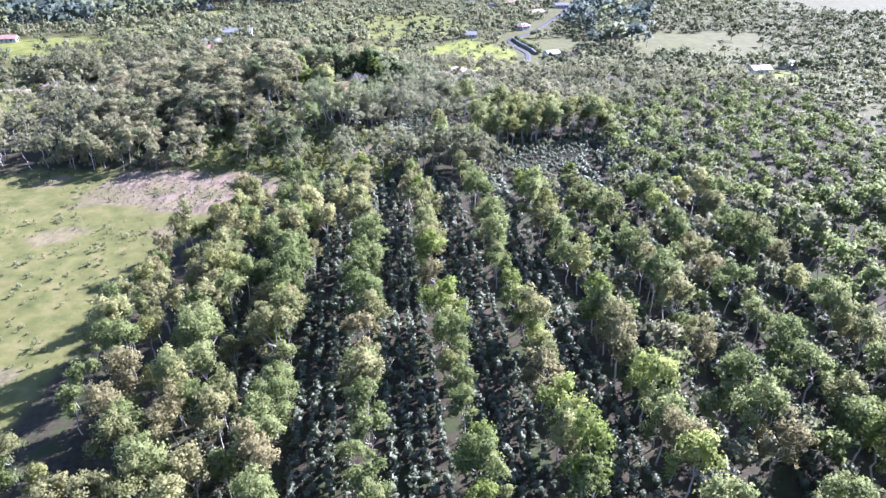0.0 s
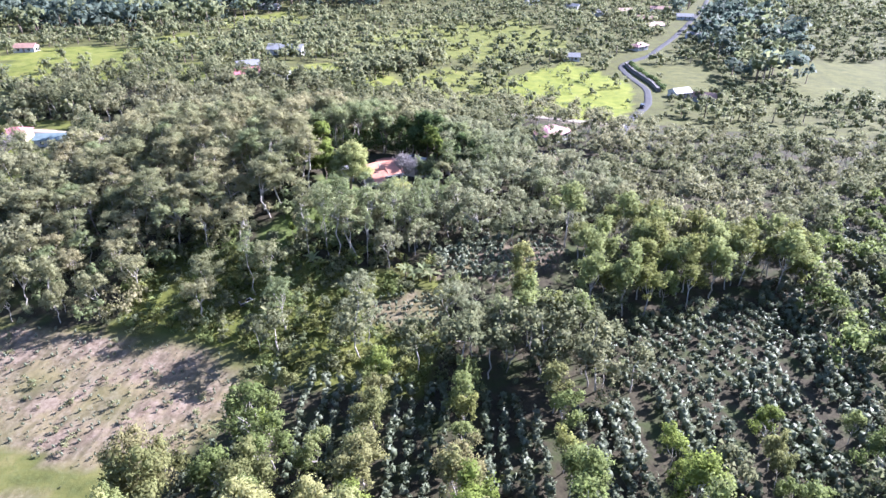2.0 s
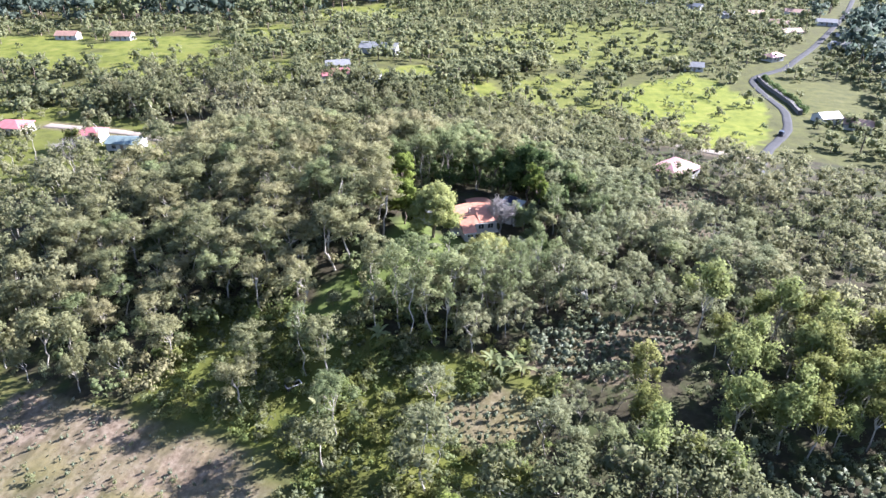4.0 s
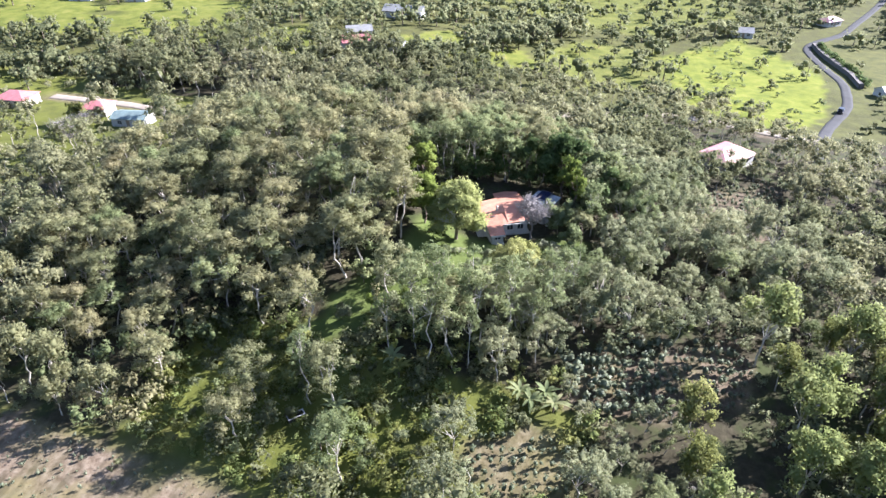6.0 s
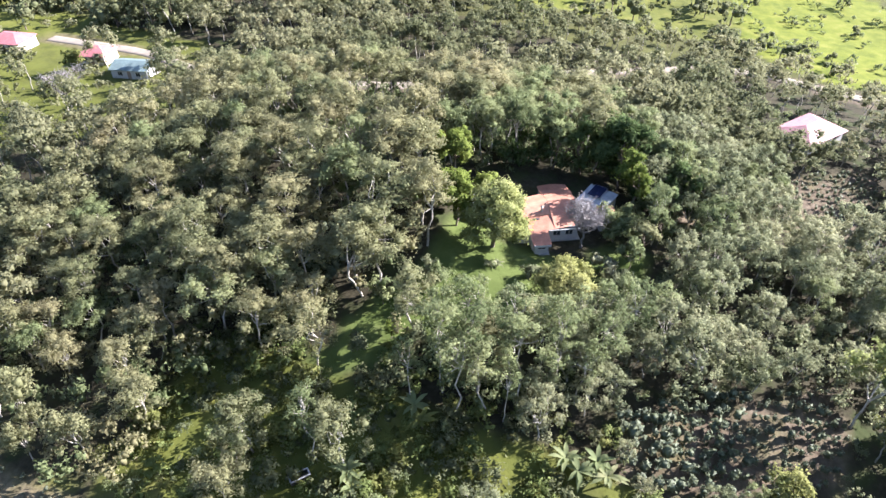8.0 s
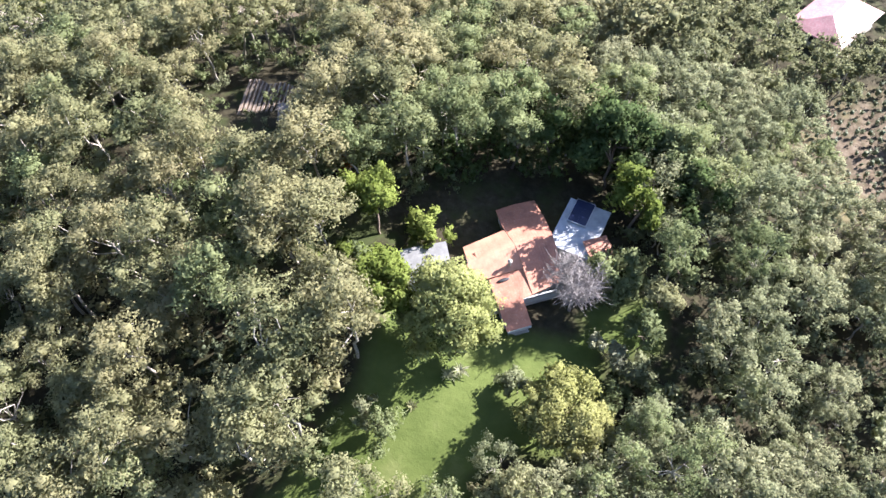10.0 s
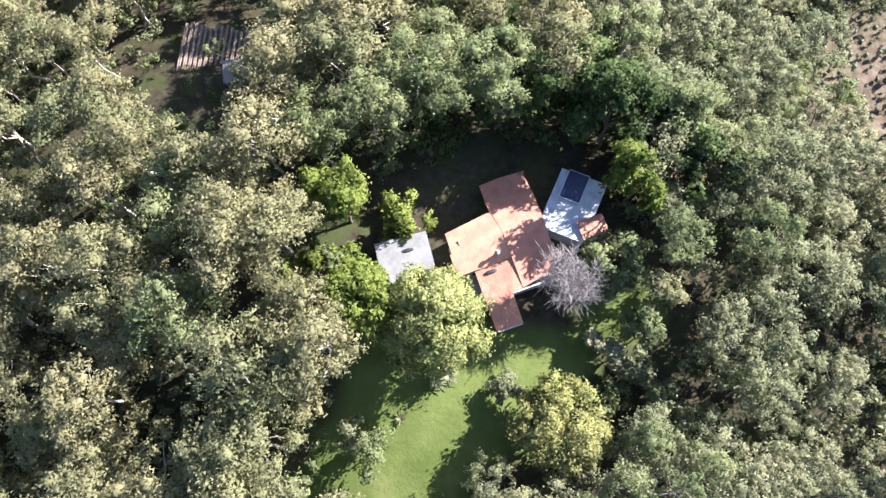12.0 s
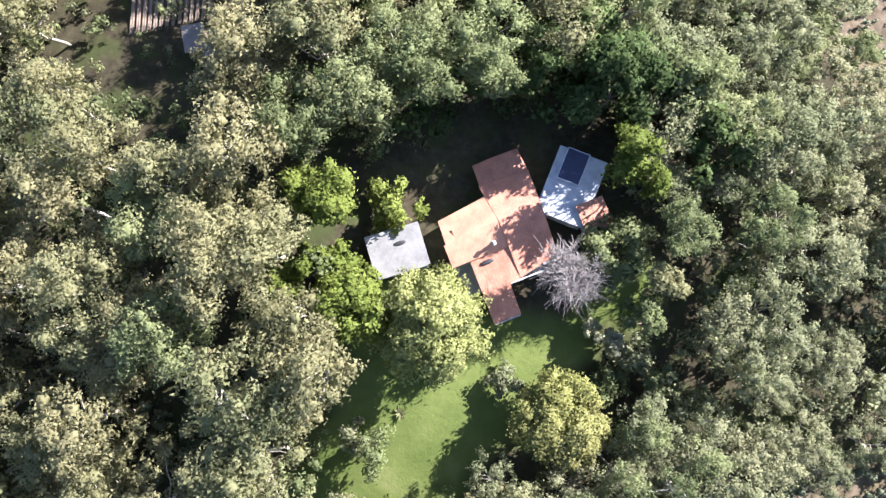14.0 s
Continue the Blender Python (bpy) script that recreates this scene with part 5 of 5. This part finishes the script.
cottage("cottage", 176, 356, 0.2, 10, 6, M_WHITEROOF, "gable", "far white-roofed house beside trees", M_WALL)
cottage("cottage", 8, 446, 0.1, 8, 6, M_WHITEROOF, "gable", "far white-roofed cottage behind a hedge", M_WALL)
cottage("cottage", 46, 481, 0.8, 9, 6, M_PINKROOF, "hip", "far pink-roofed house at the road", M_WALL)
cottage("cottage", -210, 571, 0.1, 14, 8, M_WHITEROOF, "gable", "far pale building on a green slope", M_WALL)
cottage("cottage", -238, 580, 0.1, 12, 8, M_WHITEROOF, "gable", "far white building by the woods", M_WALL)
r = np.random.default_rng(77)
for x, y in ((62, 548), (84, 522), (60, 575), (48, 603), (96, 560), (30, 590), (88, 590), (120, 600), (10, 612), (-20, 628), (75, 620), (110, 540), (-60, 640)):
    cottage("cottage", x, y, r.uniform(-0.4, 0.8), r.uniform(9, 15), r.uniform(6, 8), (M_WHITEROOF, M_WHITEROOF, M_RUSTROOF)[int(r.integers(3))],
            "gable", "far small village house with pale sheet roof near the road", M_WALL)


def retaining_wall():
    """The dark stone bank along the bend of the road."""
    pts = [(36.5, 440), (38.5, 428), (42, 414), (45, 400), (46, 386)]
    root = new("roadside_bank")
    tagged(root, "dark hedge-topped stone bank along the road bend", "wall", kind="structure")
    for (x0, y0), (x1, y1) in zip(pts, pts[1:]):
        bm = bmesh.new()
        dx, dy = x1 - x0, y1 - y0
        L = math.hypot(dx, dy)
        nx, ny = dy / L, -dx / L
        a = [(x0, y0), (x1, y1), (x1 + nx * 1.6, y1 + ny * 1.6), (x0 + nx * 1.6, y0 + ny * 1.6)]
        z = [hz(*p) for p in a]
        slab(bm, [(p[0], p[1], h + 1.6) for p, h in zip(a, z)], 2.6)
        part("stone_wall", bm, M_STONE, root)


retaining_wall()
r = np.random.default_rng(45)
hedge = []
for k in range(150):
    u = r.random() * 4
    i = min(3, int(u))
    (x0, y0), (x1, y1) = [(36.5, 440), (38.5, 428), (42, 414), (45, 400), (46, 386)][i:i + 2]
    x, y = x0 + (x1 - x0) * (u - i) + 0.9 + r.normal() * 0.5, y0 + (y1 - y0) * (u - i) + r.normal() * 0.5
    hedge.append((int(r.integers(5)), x, y, hz(x, y) + r.uniform(0.2, 1.3), r.uniform(0.5, 0.9), r.uniform(0, 6.28)))
woods("roadside_hedge", BUSH_LOW, hedge, M_DARK, None, "dark leafy hedge over the stone bank along the road")


def car(x, y, ang):
    root = new("car")
    root.location, root.rotation_euler = (x, y, hz(x, y) + 0.25), (0, 0, ang)
    tagged(root, "small dark car standing on the grey road", "car")
    bm = boxes((-0.85, 0.85, -2.1, 2.1, 0.3, 0.85))
    bmesh.ops.bevel(bm, geom=bm.edges[:], offset=0.12, segments=2, affect="EDGES")
    part("body", bm, M_CARD, root)
    bm = boxes((-0.75, 0.75, -1.4, 1.0, 0.8, 1.45))
    bmesh.ops.bevel(bm, geom=bm.edges[:], offset=0.2, segments=2, affect="EDGES")
    part("cabin", bm, M_GLASSD, root, "dark tinted windows")
    part("roof", boxes((-0.62, 0.62, -1.1, 0.7, 1.45, 1.49)), M_CARD, root)
    for sx in (-0.78, 0.78):
        for sy in (-1.3, 1.3):
            bm = bmesh.new()
            bmesh.ops.create_cone(bm, cap_ends=True, segments=14, radius1=0.32, radius2=0.32, depth=0.2,
                                  matrix=Matrix.Translation((sx, sy, 0.3)) @ Matrix.Rotation(radians(90), 4, "Y"))
            part("wheel", bm, M_TYRE, root)


car(34.3, 353.0, -0.28)


def trough(x, y):
    root = new("water_trough")
    root.location, root.rotation_euler = (x, y, hz(x, y)), (0, 0, 0.9)
    tagged(root, "black trough with pale rim on the grass", "trough")
    part("basin", boxes((-1.1, 1.1, -0.45, 0.45, 0, 0.12), (-1.1, 1.1, -0.45, -0.37, .12, .6), (-1.1, 1.1, .37, .45, .12, .6), (-1.1, -1.02, -.37, .37, .12, .6), (1.02, 1.1, -.37, .37, .12, .6)), M_BLACK, root)
    part("rim", boxes((-1.16, 1.16, -0.51, -0.36, .6, .66), (-1.16, 1.16, .36, .51, .6, .66), (-1.16, -1.0, -.36, .36, .6, .66), (1.0, 1.16, -.36, .36, .6, .66)), M_WALL, root)


trough(-53.4, 178.4)


def plant_of_blades(name, x, y, n, length, width, leaf, label, category, stem=0.0, droop=0.5, seed=1):
    """A rosette of long arching leaves, each folded along its rib."""
    r = np.random.default_rng(seed)
    root = new(name)
    root.location = (x, y, hz(x, y))
    tagged(root, label, category)
    pieces = []
    for i in range(n):
        a, L, tilt = i * 2.4 + r.uniform(-.3, .3), length * r.uniform(0.7, 1.1), r.uniform(0.35, 1.2)
        d, s = np.array([math.cos(a), math.sin(a), 0]), np.array([-math.sin(a), math.cos(a), 0])
        t = np.linspace(0, 1, 5)
        ctr = d * (t * L * math.cos(tilt * 0.8))[:, None] + np.array([0, 0, 1.0]) * (stem + L * (t * math.sin(tilt) - droop * t ** 2 * 0.8))[:, None]
        w = width * np.sin(np.pi * (0.12 + 0.86 * t))[:, None]
        v = np.stack([ctr - s * w / 2 + [0, 0, 0.06], ctr, ctr + s * w / 2 + [0, 0, 0.06]], 1).reshape(-1, 3)
        q = [(k * 3 + c, k * 3 + c + 1, k * 3 + c + 4, k * 3 + c + 3) for k in range(4) for c in (0, 1)]
        pieces.append((v, np.array(q)))
    ob = new("leaves", mesh_from("leaves", *joined(pieces), leaf))
    ob.parent = root
    if stem:
        ob = new("stem", mesh_from("stem", *limb(r, (0, 0, -.3), (0, 0, stem + .1), 0.14, 0.09, 0.02), M_BARKD, True))
        ob.parent = root


for k, (x, y) in enumerate(((-43.2, 188.2), (-44.6, 189.6), (-47.2, 178.9), (-48.4, 180.3), (-48.1, 175.3), (-25.4, 189.4), (-23.8, 191.2), (-27.0, 190.2), (-22.4, 190.0))):
    plant_of_blades("banana_plant", x, y, 11, 2.4, 0.55, M_YGREEN if k == 0 else M_MID, "banana plant with long arching glossy leaves", "banana plant", 1.7, 0.6, 50 + k)
for k, (x, y) in enumerate(((-43.9, 212.3), (-42.9, 213.0))):
    plant_of_blades("palm", x, y, 26, 1.15, 0.16, M_PALE, "short pale palm with stiff leaves at the lawn", "palm", 0.35, 0.7, 70 + k)
plant_of_blades("agave", -46.6, 208.7, 16, 0.8, 0.16, M_OLIVE, "small brownish rosette plant on the lawn", "plant", 0.0, 0.3, 80)


def nursery_beds():
    """Pale planting beds with dark gaps in the wood, and two small sheet roofs beside them."""
    x, y, ang = -75.0, 244.5, 0.12
    for i in range(14):
        root = new("planting_bed")
        root.location = (x - 3.6 + i * 0.6, y + 0.3 * math.sin(i), hz(x, y) + 0.1)
        root.rotation_euler = (0, 0, ang)
        tagged(root, "long narrow pale planting bed with earth edges", "planting bed", "planting beds in the wood")
        part("bed", boxes((-0.11, 0.11, -3.4, 3.4, -0.4, 0.28)), M_BED, root)
        part("edging", boxes((-0.14, -0.11, -3.4, 3.4, -0.4, 0.34), (0.11, 0.14, -3.4, 3.4, -0.4, 0.34)), M_WOOD, root)
    lean_to("tool_shed", -70.4, 240.6, 0.3, 2.2, 1.8, 2.0, 2.3, M_DULLROOF, "small tool shed with dull sheet roof", M_WOOD)
    lean_to("tool_shed", -68.0, 239.6, 0.3, 1.8, 2.2, 1.8, 2.1, M_DULLROOF, "low tool shed with stained sheet roof", M_WOOD)


nursery_beds()

# ---- the plan is drawn in units of 0.83 m ----
UNIT = 0.83
for ob in list(scene.objects):
    if ob.parent is None and ob.type in {"MESH", "EMPTY"}:
        ob.matrix_basis = Matrix.Scale(UNIT, 4) @ ob.matrix_basis
